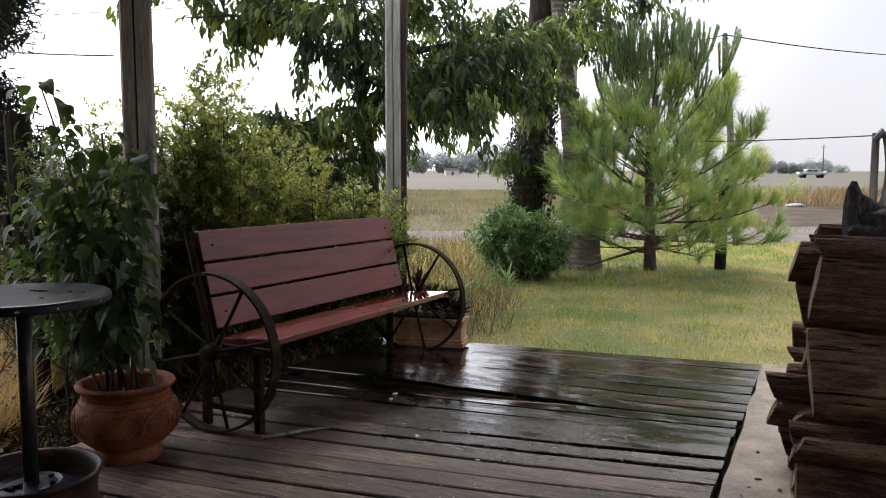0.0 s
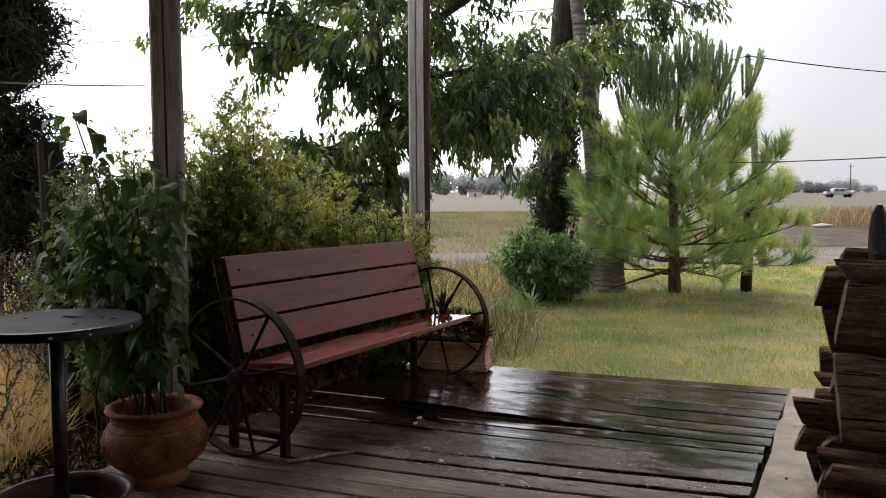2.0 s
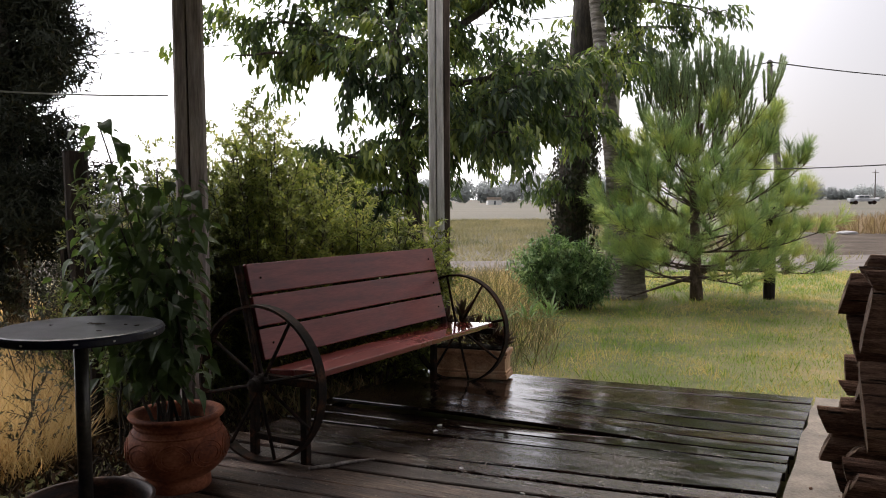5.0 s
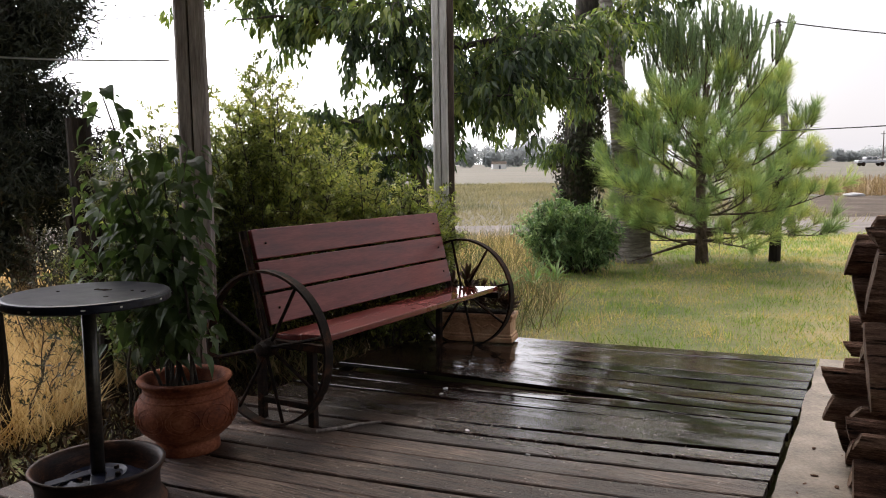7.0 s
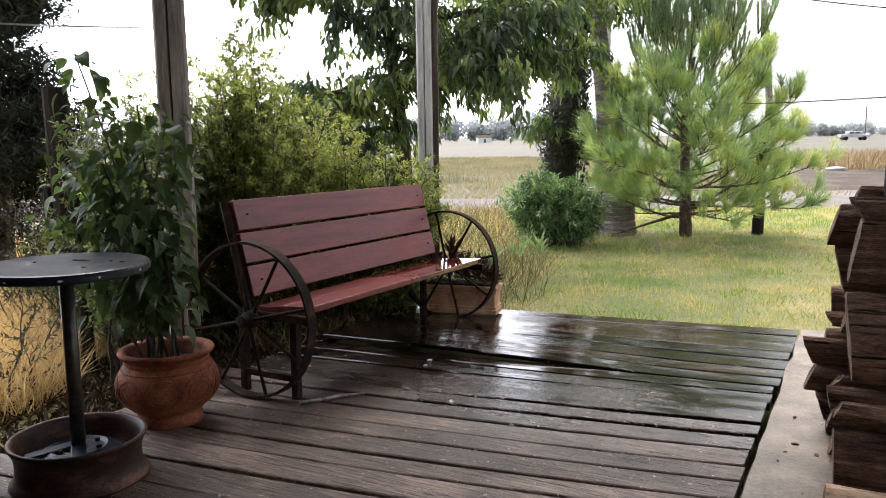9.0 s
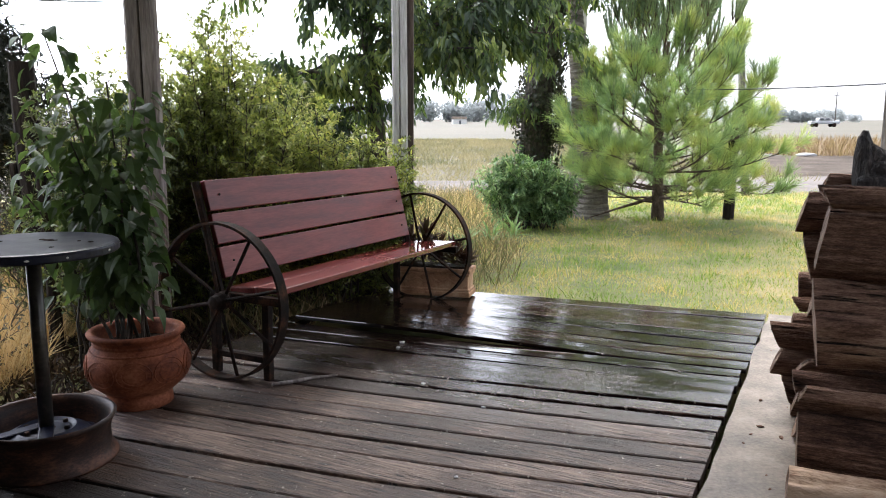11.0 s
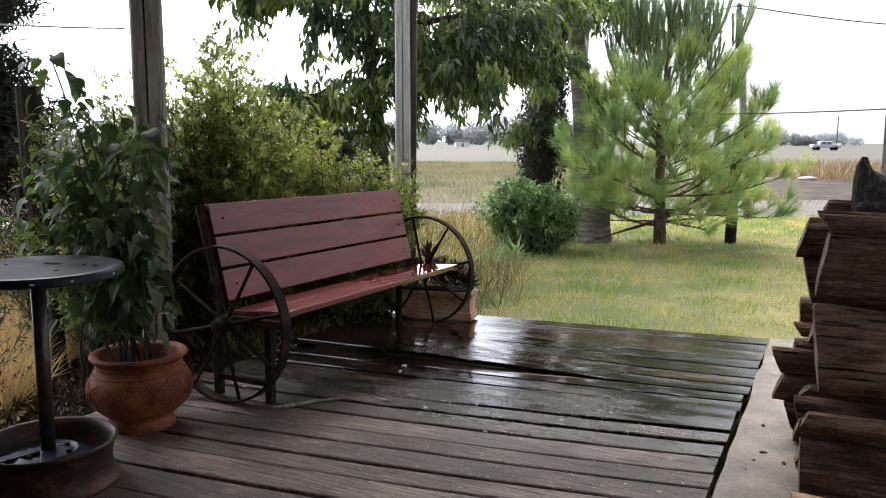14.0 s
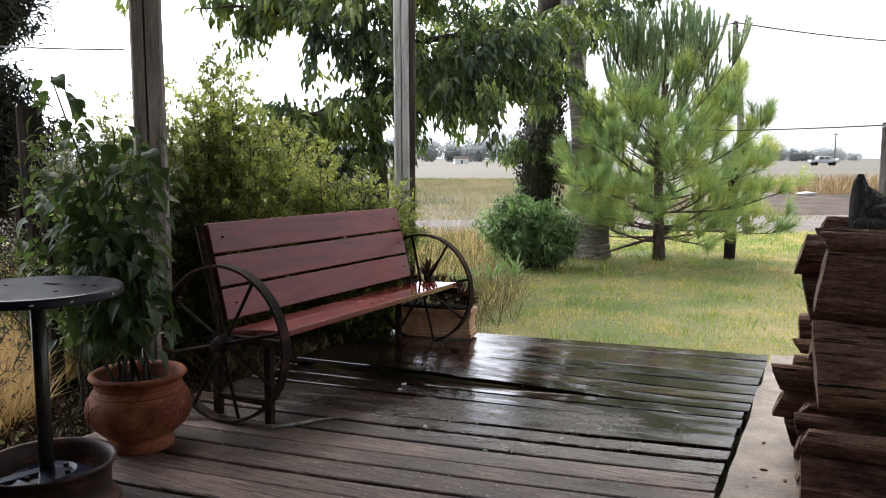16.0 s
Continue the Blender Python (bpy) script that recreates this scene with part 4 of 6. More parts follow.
def bench():
    # local axes: x towards the front, y along the seat (from the near end to the far end)
    t = thing("bench", DECK @ pose(-2.555, 3.82, -0.010, -0.7, 0, -0.6), "dark red plank bench with iron cart-wheel arms", "bench")
    half = 0.905
    for i, (x, wd) in enumerate(((0.045, 0.15), (0.215, 0.17))):
        bm = bmesh.new()
        box(bm, wd, 2 * half + 0.0, 0.03, pose(x, 0, 0.425 + 0.012 * i, 0, -3, 0), 0.005)
        part("seat_board", bm, M_SEAT, t)
    lean = 14
    for i in range(3):
        s = 0.15 + 0.165 * i
        bm = bmesh.new()
        box(bm, 0.028, 2 * half, 0.152, pose(-0.05 - math.sin(radians(lean)) * s, 0, 0.40 + math.cos(radians(lean)) * s, 0, -lean, 0), 0.005)
        part("back_board", bm, M_BENCH, t)
    for y in (-half - 0.02, half + 0.02):
        bm = bmesh.new()
        tube(bm, [(-0.06, y, 0.36), (-0.075 - math.sin(radians(lean)) * 0.56, y, 0.40 + math.cos(radians(lean)) * 0.55)], 0.02, 6)
        part("back_frame", bm, M_IRON, t)
        bm = bmesh.new()
        box(bm, 0.40, 0.04, 0.04, pose(0.10, y, 0.395), 0.004)
        part("seat_frame", bm, M_IRON, t)
        for x in ((0.20, -0.12) if y < 0 else (-0.16,)):
            bm = bmesh.new()
            box(bm, 0.038, 0.038, 0.40, pose(x, y * 0.985, 0.20), 0.005)
            part("leg", bm, M_IRON, t)
        if y < 0:
            bm = bmesh.new()
            box(bm, 0.34, 0.03, 0.03, pose(0.04, y * 0.985, 0.10), 0.003)
            part("stretcher", bm, M_IRON, t)
        cart_wheel(t, pose(-0.01, y * 1.07, 0.382, 90, 0, 0), 0.378)
    for y in (-half + 0.08, half - 0.08):
        for i in range(3):
            s = 0.15 + 0.165 * i
            bm = bmesh.new()
            lathe(bm, [(0.001, 0.006), (0.005, 0.005), (0.006, 0.0)], 8, pose(-0.035 - math.sin(radians(lean)) * s, y, 0.404 + math.cos(radians(lean)) * s, 0, 90 - lean, 0))
            part("bolt", bm, M_IRON, t)
    return t


bench()


# ---- table on a car wheel ----
def wheel_table(at):
    t = thing("pedestal_table", at, "small black round table on a pipe set in a car wheel", "table")
    bm = bmesh.new()
    lathe(bm, [(0.0, 0.806), (0.275, 0.806), (0.284, 0.803), (0.288, 0.796), (0.288, 0.778), (0.282, 0.772), (0.0, 0.772)], 64)
    top = part("tabletop", bm, M_TABLE, t)
    for i in range(9):
        a = radians(-150 + i * 31 + (i * 37) % 11)
        bm = bmesh.new()
        bmesh.ops.create_icosphere(bm, subdivisions=1, radius=1.0, matrix=pose(0.2885 * math.cos(a), 0.2885 * math.sin(a), 0.787) @ pose(0, 0, 0, 0, 0, math.degrees(a)) @ Matrix.Diagonal((0.002, 0.005 + 0.002 * (i % 3), 0.004, 1)))
        part("chip", bm, M_CHIP, top)
    bm = bmesh.new()
    lathe(bm, [(0.025, 0.10), (0.025, 0.775)], 24, close=True)
    part("pedestal", bm, M_TABLE_POLE, t, smooth=True)
    bm = bmesh.new()
    R = 0.228
    lathe(bm, [(R - 0.03, 0.004), (R, 0.0), (R + 0.012, 0.008), (R + 0.010, 0.018), (R - 0.002, 0.03), (R - 0.010, 0.045), (R - 0.012, 0.08), (R - 0.011, 0.11), (R - 0.004, 0.135), (R + 0.006, 0.152),
               (R + 0.012, 0.165), (R + 0.006, 0.172), (R - 0.004, 0.168), (R - 0.012, 0.150), (R - 0.018, 0.135), (R - 0.024, 0.09), (R - 0.030, 0.065), (0.13, 0.06)], 64)
    rim = part("wheel_rim", bm, M_RIM, t, "rusty black steel car wheel rim", smooth=True)
    bm = bmesh.new()
    lathe(bm, [(0.203, 0.062), (0.19, 0.078), (0.165, 0.082), (0.14, 0.108), (0.10, 0.128), (0.085, 0.118), (0.06, 0.122), (0.03, 0.122)], 48)
    part("wheel_disc", bm, M_WHEEL, rim)
    for i in range(2):
        a = radians(200 + 80 * i)
        bm = bmesh.new()
        box(bm, 0.15, 0.05, 0.008, pose(0.105 * math.cos(a), 0.10 * math.sin(a), 0.127, 0, 6, math.degrees(a)), 0.003)
        part("brace", bm, M_WHEEL, rim)
    for i in range(6):
        a = radians(45 + 60 * i)
        bm = bmesh.new()
        lathe(bm, [(0.0, 0.012), (0.009, 0.011), (0.010, 0)], 6, pose(0.075 * math.cos(a), 0.075 * math.sin(a), 0.121))
        part("bolt", bm, M_IRON, rim)
    return t


wheel_table(pose(-1.473, 2.75, 0.0, 0, 0, 15))
for k, (dx, dy, s) in enumerate(((0.03, 0.06, 0.016), (0.05, 0.05, 0.012), (0.0, 0.07, 0.009), (0.15, 0.04, 0.007), (-0.12, 0.02, 0.006), (0.12, -0.10, 0.006), (0.20, 0.02, 0.008))):
    bm = bmesh.new()
    bmesh.ops.create_icosphere(bm, subdivisions=1, radius=1.0)
    for v in bm.verts:
        v.co = Vector((v.co.x * s * 1.6, v.co.y * s, v.co.z * 0.002)) * (1 + 0.3 * noise.noise(v.co * 3 + Vector((k, 0, 0))))
    ob = part("leaf_scrap", bm, M_SOIL)
    ob.matrix_basis = pose(-1.473 + dx, 2.75 + dy, 0.8075, 0, 0, 40 * k)
    tagged(ob, "dark wet leaf scrap on the black tabletop", "leaf", "leaf scraps on the table")


# ---- terracotta pot with a broad-leaved plant ----
def clay_pot(at):
    t = thing("plant_pot", at, "round terracotta pot with raised oval ornaments", "plant pot")
    bm = bmesh.new()
    lathe(bm, [(0.0, 0.0), (0.142, 0.0), (0.146, 0.008), (0.142, 0.05), (0.135, 0.065), (0.165, 0.09), (0.203, 0.13), (0.224, 0.18), (0.228, 0.225), (0.217, 0.27), (0.196, 0.305),
               (0.182, 0.325), (0.182, 0.333), (0.188, 0.337), (0.183, 0.343), (0.190, 0.36), (0.205, 0.374), (0.211, 0.386), (0.205, 0.397), (0.190, 0.40), (0.176, 0.392), (0.170, 0.375),
               (0.165, 0.315), (0.0, 0.31)], 64)
    body = part("body", bm, M_TERRA, t, smooth=True)
    side_z, side_r = [0.13, 0.18, 0.225, 0.27, 0.305], [0.203, 0.224, 0.228, 0.217, 0.196]
    for i in range(9):
        a0 = 2 * math.pi * i / 9
        for rx, rz, tag in ((0.074, 0.066, 0), (0.050, 0.044, 1)):
            bm = bmesh.new()
            pts = []
            for k in range(25):
                b = 2 * math.pi * k / 24
                z = 0.215 + rz * math.sin(b)
                a = a0 + rx * math.cos(b) / 0.225
                r = float(np.interp(z, side_z, side_r)) + 0.001
                pts.append((r * math.cos(a), r * math.sin(a), z))
            tube(bm, pts, 0.0032 if tag == 0 else 0.0024, 6, cap=False)
            part("ornament", bm, M_TERRA, body)
    bm = bmesh.new()
    n_r = 90
    tube(bm, [(0.1975 * math.cos(2 * math.pi * k / n_r), 0.1975 * math.sin(2 * math.pi * k / n_r), 0.302 + 0.0018 * (k % 2)) for k in range(n_r + 1)], 0.005, 6, cap=False)
    part("rope_band", bm, M_TERRA, body)
    bm = bmesh.new()
    lathe(bm, [(0.0, 0.318), (0.08, 0.322), (0.166, 0.318)], 40)
    part("soil", bm, M_SOIL, t)
    return t


POT = Vector((-1.375, 3.36, 0.0))
clay_pot(Matrix.Translation(POT) @ pose(0, 0, 0, 0, 0, 7) @ Matrix.Diagonal((0.97, 0.97, 0.84, 1)))


def one_leaf(ln, wd, cup):
    """A heart-shaped leaf blade with a fold along the midrib."""
    bm = bmesh.new()
    prof = [(0.0, 0.05), (0.12, 0.62), (0.32, 1.0), (0.55, 0.86), (0.78, 0.45), (1.0, 0.02)]
    rows = []
    for s, k in prof:
        z = -cup * ln * s * s
        rows.append([bm.verts.new((s * ln, -k * wd / 2, z + 0.25 * k * wd / 2)), bm.verts.new((s * ln, 0, z)), bm.verts.new((s * ln, k * wd / 2, z + 0.25 * k * wd / 2))])
    for a, b in zip(rows, rows[1:]):
        bm.faces.new((a[0], b[0], b[1], a[1]))
        bm.faces.new((a[1], b[1], b[2], a[2]))
    me = bpy.data.meshes.new("leaf")
    bm.to_mesh(me)
    bm.free()
    me.materials.append(L_PLANT)
    return me


def potted_plant():
    t = thing("potted_plant", Matrix.Translation(POT + Vector((0, 0, 0.262))), "tall leafy plant with broad drooping leaves growing in a terracotta pot", "plant")
    rr = random.Random(21)
    kinds = [one_leaf(0.105, 0.082, 0.45), one_leaf(0.085, 0.062, 0.3), one_leaf(0.13, 0.085, 0.6)]
    tops = [(-0.31, 0.02, 1.34), (-0.20, 0.10, 1.10), (-0.08, 0.05, 1.13), (0.05, 0.0, 1.08), (0.06, 0.10, 0.95), (-0.30, -0.08, 0.94), (-0.16, -0.12, 0.88), (-0.05, -0.10, 0.76), (-0.42, 0.08, 0.84), (-0.46, 0.02, 0.66), (-0.26, 0.0, 0.62)]
    for x, y, z in tops:
        bm = bmesh.new()
        pts = []
        n = 9
        bx, by = rr.uniform(-0.08, 0.08), rr.uniform(-0.08, 0.08)
        for i in range(n):
            s = i / (n - 1)
            pts.append(Vector((bx + (x - bx) * s ** 1.3 + 0.015 * math.sin(7 * s + x * 9), by + (y - by) * s, z * s)))
        tube(bm, pts, [0.008 - 0.005 * i / (n - 1) for i in range(n)], 6)
        part("stem", bm, M_TRUNK, t)
        k = int(38 + 44 * z)
        for j in range(k):
            s = 0.22 + 0.78 * (j + rr.random() * 0.6) / k
            i = min(n - 2, int(s * (n - 1)))
            p = pts[i].lerp(pts[i + 1], s * (n - 1) - i)
            a = j * 2.4 + rr.uniform(-0.5, 0.5)
            ob = new("leaf", rr.choice(kinds))
            ob.parent = t
            k2 = rr.uniform(0.42, 0.88)
            stalk = rr.uniform(0.01, 0.15)
            dirn = Vector((math.cos(a), math.sin(a), 0))
            ob.matrix_basis = Matrix.Translation(p + dirn * stalk + Vector((0, 0, 0.01))) @ pose(0, 0, 0, rr.uniform(-35, 35), rr.uniform(-5, 50), math.degrees(a)) @ Matrix.Scale(k2, 4)
    return t


potted_plant()


# ---- terracotta trough with succulents at the deck's corner ----
def trough(at):
    t = thing("planter_box", at, "pale terracotta trough with moulded rims on the deck corner", "planter")
    L, W, H = 0.54, 0.20, 0.205
    bm = bmesh.new()
    box(bm, L - 0.03, W - 0.03, H - 0.06, pose(0, 0, H / 2), 0.006)
    body = part("body", bm, M_TERRA_PALE, t)
    for z, s, h in ((0.018, 0.0, 0.036), (0.048, -0.012, 0.018), (H - 0.022, 0.004, 0.03), (H - 0.050, -0.010, 0.018)):
        bm = bmesh.new()
        box(bm, L + s, W + s, h, pose(0, 0, z), 0.007)
        part("moulding", bm, M_TERRA_PALE, body)
    for x in (-0.17, -0.06, 0.05, 0.16):
        bm = bmesh.new()
        tube(bm, [(x - 0.045, -W / 2 + 0.012, 0.125), (x, -W / 2 + 0.010, 0.10), (x + 0.045, -W / 2 + 0.012, 0.125)], 0.006, 6)
        part("swag", bm, M_TERRA_PALE, body)
    bm = bmesh.new()
    box(bm, L - 0.05, W - 0.05, 0.02, pose(0, 0, H - 0.004), 0.004)
    part("soil", bm, M_SOIL, t)
    return t


TROUGH = Matrix.Translation((-0.115, 5.55, 0.010)) @ pose(0, 0, 0, 0, 0, -14)
trough(TROUGH)


def succulent(x, y, size, tall, seed):
    rng = np.random.default_rng(seed)
    t = thing("succulent_plant", TROUGH @ pose(x, y, 0.205), "dark red and green succulent rosette in a terracotta trough", "plant", "trough plants")
    n = 70
    a, el = rng.uniform(0, 2 * math.pi, n), rng.uniform(0.1, 1.3, n)
    along = np.stack([np.cos(a) * np.cos(el), np.sin(a) * np.cos(el), np.sin(el)], axis=1)
    pos = along * size * 0.25 + np.array([0, 0, 1]) * rng.uniform(0, tall, (n, 1))
    nor = np.stack([-np.cos(a) * np.sin(el), -np.sin(a) * np.sin(el), np.cos(el)], axis=1)
    part("rosette", leaves_mesh("rosette", pos, along, nor, rng.uniform(0.6, 1.2, n) * size, size * 0.28, L_SUCC, 0.3, -0.1), None, t)


for i, (x, y, s, h) in enumerate(((-0.19, 0.0, 0.11, 0.16), (-0.08, 0.02, 0.12, 0.22), (0.03, -0.01, 0.11, 0.14), (0.13, 0.01, 0.12, 0.10), (0.21, 0.0, 0.10, 0.04))):
    succulent(x, y, s, h, 50 + i)


# ---- firewood ----
def log(u, v, z, r, length=0.5, tilt=0.0, roll=0.0, shape="round", seed=0, yaw=2.5, flat=1.0, skin=None):
    """A log lying across the deck's line, its sawn end at u."""
    rr = random.Random(seed)
    t = thing("firewood_log", DECK @ pose(u, v, z, 0, tilt, yaw), "rough brown split firewood log in a stack" if shape == "split" else "rough brown firewood log with bark in a stack", "log", "stacked firewood")
    seg, n = 72, 26
    if shape == "split":
        flats = ((180 + rr.uniform(-7, 7), rr.uniform(0.76, 0.84)), (90 + rr.uniform(-7, 7), rr.uniform(0.80, 0.88)), (270 + rr.uniform(-8, 8), 0.86), (0, 0.92))
        base = []
        for i in range(seg):
            k = 1.0
            for ang, dist in flats:
                c = math.cos(2 * math.pi * i / seg - radians(ang))
                if c > 0.05:
                    k = min(k, dist / c)
            base.append(k * r * 1.12 * (1 + rr.uniform(-0.012, 0.012)))
        roll *= 0.1
    else:
        base = [r * (1 + 0.06 * math.sin(2 * math.pi * i / seg * 2 + seed) + 0.04 * math.sin(2 * math.pi * i / seg * 5 + seed * 2) + rr.uniform(-0.015, 0.015)) for i in range(seg)]
    bm = bmesh.new()
    rings = []
    for j in range(n + 1):
        x = length * j / n
        ring = []
        for i in range(seg):
            a = 2 * math.pi * i / seg + radians(roll)
            k = base[i] * (1 + 0.10 * abs(noise.noise(Vector((x * 1.6 + seed, 14 * math.cos(a), 14 * math.sin(a))))) - 0.06 - 0.09 * max(0.0, noise.noise(Vector((x * 1.1, 6 * math.cos(a) + seed, 6 * math.sin(a))))) + 0.13 * noise.noise(Vector((x * 3.0 + seed * 7, math.cos(a) * 1.6, math.sin(a) * 1.6))) + 0.05 * noise.noise(Vector((x * 5 + seed, 4 * math.cos(a), 4 * math.sin(a)))))
            if j in (0, n):
                k *= 0.985
            slant = 0.02 * math.sin(seed * 3.0) * math.sin(a) if j == 0 else 0
            ring.append(bm.verts.new((x + slant, k * math.cos(a), k * math.sin(a) * flat)))
        rings.append(ring)
    for a, b in zip(rings, rings[1:]):
        for i in range(seg):
            bm.faces.new((a[i], a[(i + 1) % seg], b[(i + 1) % seg], b[i]))
    bm.faces.new(rings[-1])
    ends = [v.co.copy() for v in rings[0]]
    bmesh.ops.recalc_face_normals(bm, faces=bm.faces)
    part("bark", bm, skin or M_BARK, t, smooth=shape != "split")
    bm = bmesh.new()
    c = bm.verts.new(sum(ends, Vector()) / seg + Vector((-0.004, 0, 0)))
    inner = [bm.verts.new(c.co.lerp(p, 0.6) + Vector((-0.003 * rr.random(), 0, 0))) for p in ends]
    outer = [bm.verts.new(p) for p in ends]
    for i in range(seg):
        j = (i + 1) % seg
        bm.faces.new((c, inner[j], inner[i]))
        bm.faces.new((inner[i], inner[j], outer[j], outer[i]))
    part("sawn_end", bm, M_CUT, t)
    return t


# front column of the stack
log(-0.075, 2.60, 0.083, 0.080, 0.5, seed=1, skin=M_SAP)
log(-0.062, 2.90, 0.142, 0.140, 0.55, shape="split", seed=2)
log(-0.078, 2.86, 0.296, 0.034, 0.5, seed=3, tilt=1)
log(-0.085, 2.93, 0.335, 0.046, 0.55, seed=4)
log(-0.055, 2.80, 0.345, 0.028, 0.5, seed=5)
log(-0.038, 2.92, 0.562, 0.147, 0.55, seed=6, yaw=4)
log(-0.036, 2.97, 0.850, 0.118, 0.6, seed=7, shape="split", tilt=1.0, flat=0.95)
log(-0.028, 2.90, 0.985, 0.036, 0.6, seed=8, tilt=1)
log(-0.045, 3.02, 0.990, 0.030, 0.5, seed=31, tilt=1)
# further columns
log(-0.112, 3.24, 0.900, 0.075, 0.5, seed=9, yaw=3)
log(-0.050, 3.36, 0.990, 0.045, 0.5, seed=30)
log(-0.085, 3.26, 0.735, 0.090, 0.5, seed=10)
log(-0.050, 3.30, 0.575, 0.085, 0.5, seed=11)
log(-0.178, 3.28, 0.415, 0.050, 0.5, seed=12)
log(-0.168, 3.28, 0.312, 0.052, 0.5, seed=13)
log(-0.120, 3.25, 0.205, 0.060, 0.5, seed=14)
log(-0.075, 3.28, 0.070, 0.068, 0.5, seed=15)
log(-0.015, 3.13, 0.070, 0.068, 0.5, seed=16)
log(0.025, 3.60, 0.97, 0.05, 0.6, seed=17)
log(-0.005, 3.62, 0.86, 0.07, 0.6, seed=18)
log(-0.055, 3.60, 0.70, 0.09, 0.6, seed=19)
log(-0.115, 3.66, 0.52, 0.09, 0.6, seed=20)
log(-0.135, 3.70, 0.35, 0.07, 0.6, seed=21)
log(-0.155, 3.62, 0.20, 0.08, 0.6, seed=22)
log(-0.125, 3.75, 0.065, 0.065, 0.6, seed=23)
log(-0.105, 3.55, 0.065, 0.06, 0.6, seed=24)


rr_s = random.Random(77)
for k in range(5):
    log(-0.13 + rr_s.uniform(0, 0.10), 3.02 + rr_s.uniform(0.0, 0.55), 0.20 + 0.15 * k + rr_s.uniform(-0.02, 0.02), rr_s.uniform(0.016, 0.030), 0.45, rr_s.uniform(-3, 4), rr_s.uniform(0, 300), "round", 100 + k, rr_s.uniform(-6, 10))


def root_stump(at):
    """A gnarled root: a squat body, an upright pointed spur, and broken root ends."""
    bm = bmesh.new()
    def lump(c, sx, sy, sz, turn, k):
        r = bmesh.ops.create_icosphere(bm, subdivisions=4, radius=1.0)
        for v in r["verts"]:
            p = v.co.copy()
            q = p * (1 + 0.30 * noise.noise(p * 1.6 + Vector((k, 0, 0))) + 0.16 * noise.noise(p * 4.2 + Vector((0, k, 0))))
            v.co = Matrix.Translation(c) @ pose(0, 0, 0, *turn) @ Vector((q.x * sx, q.y * sy, q.z * sz))
    lump((0.12, 0, 0.0), 0.17, 0.11, 0.085, (0, 8, 0), 1)
    lump((0.28, 0.02, 0.02), 0.16, 0.10, 0.075, (0, -5, 10), 2)
    tube(bm, [(0.05, 0, -0.06), (0.012, 0, 0.03), (-0.005, 0, 0.10), (-0.012, 0.0, 0.155), (-0.010, 0, 0.185)], [0.085, 0.062, 0.040, 0.024, 0.010], 10)
    tube(bm, [(0.10, 0, 0.03), (0.045, 0, 0.075), (0.0, 0, 0.13)], [0.06, 0.045, 0.02], 10)

    ob = part("root_stump", bm, M_ROOT, None, smooth=True)
    ob.matrix_basis = at
    tagged(ob, "gnarled dark root with a pointed spur on the firewood", "stump")


root_stump(DECK @ pose(0.085, 3.30, 1.015))


def hanging_tarp(at):
    """A grey sheet with folds, tied to a post at its upper corner."""
    t = thing("tarpaulin", at, "weathered grey tarpaulin tied to a leaning post", "tarpaulin")
    bm = bmesh.new()
    nx, nz = 24, 16
    grid = [[bm.verts.new((0.03 * math.sin(j * 0.6) + 1.3 * i / nx, 0.05 * math.sin(i * 0.9 + 0.3 * j), 1.62 * j / nz - (0.04 * math.sin(i * 0.8) if j == nz else 0))) for j in range(nz + 1)] for i in range(nx + 1)]
    for i in range(nx):
        for j in range(nz):
            bm.faces.new((grid[i][j], grid[i + 1][j], grid[i + 1][j + 1], grid[i][j + 1]))
    r = bmesh.ops.solidify(bm, geom=bm.faces[:], thickness=0.006)
    part("sheet", bm, M_TARP, t, smooth=True)
    bm = bmesh.new()
    tube(bm, [(-0.02, 0.03, -0.05), (-0.025, 0.03, 0.8), (-0.03, 0.03, 1.66)], [0.035, 0.032, 0.028], 10)
    part("post", bm, M_POLE, t)
    bm = bmesh.new()
    tube(bm, [(-0.045, 0.0, 1.60), (0.0, -0.01, 1.66), (0.06, 0.0, 1.60)], [0.03, 0.04, 0.02], 8)
    part("knot", bm, M_WIRE, t)


hanging_tarp(pose(TARP_X, 6.4, GZ, 0, 0, -12))
cable("overhead_cable", (2.6, 13.6, 1.78), (TARP_X - 0.03, 6.43, 1.52), 0.05, 0.006, M_WIRE, "thin low cable tied to the tarpaulin post")


# ---- small litter on the deck ----
bm = bmesh.new()
tube(bm, [(-0.84, 3.56, 0.012), (-0.74, 3.60, 0.014), (-0.66, 3.66, 0.013), (-0.55, 3.70, 0.013)], [0.008, 0.009, 0.008, 0.005], 7)
tagged(part("stick", bm, M_POST), "thin bare stick lying on the deck", "stick")


def scrap(x, y, s, seed, z=0.006):
    rr = random.Random(seed)
    bm = bmesh.new()
    bmesh.ops.create_icosphere(bm, subdivisions=2, radius=1.0)
    for v in bm.verts:
        v.co = Vector((v.co.x * s, v.co.y * s * 0.6, v.co.z * s * 0.35)) * (1 + 0.4 * noise.noise(v.co * 2 + Vector((seed, 0, 0))))
    ob = part("petal", bm, M_RUBBLE)
    ob.matrix_basis = pose(x, y, z, 0, 0, rr.uniform(0, 180))
    tagged(ob, "small white fallen petal on the wet planks", "petal", "fallen petals")


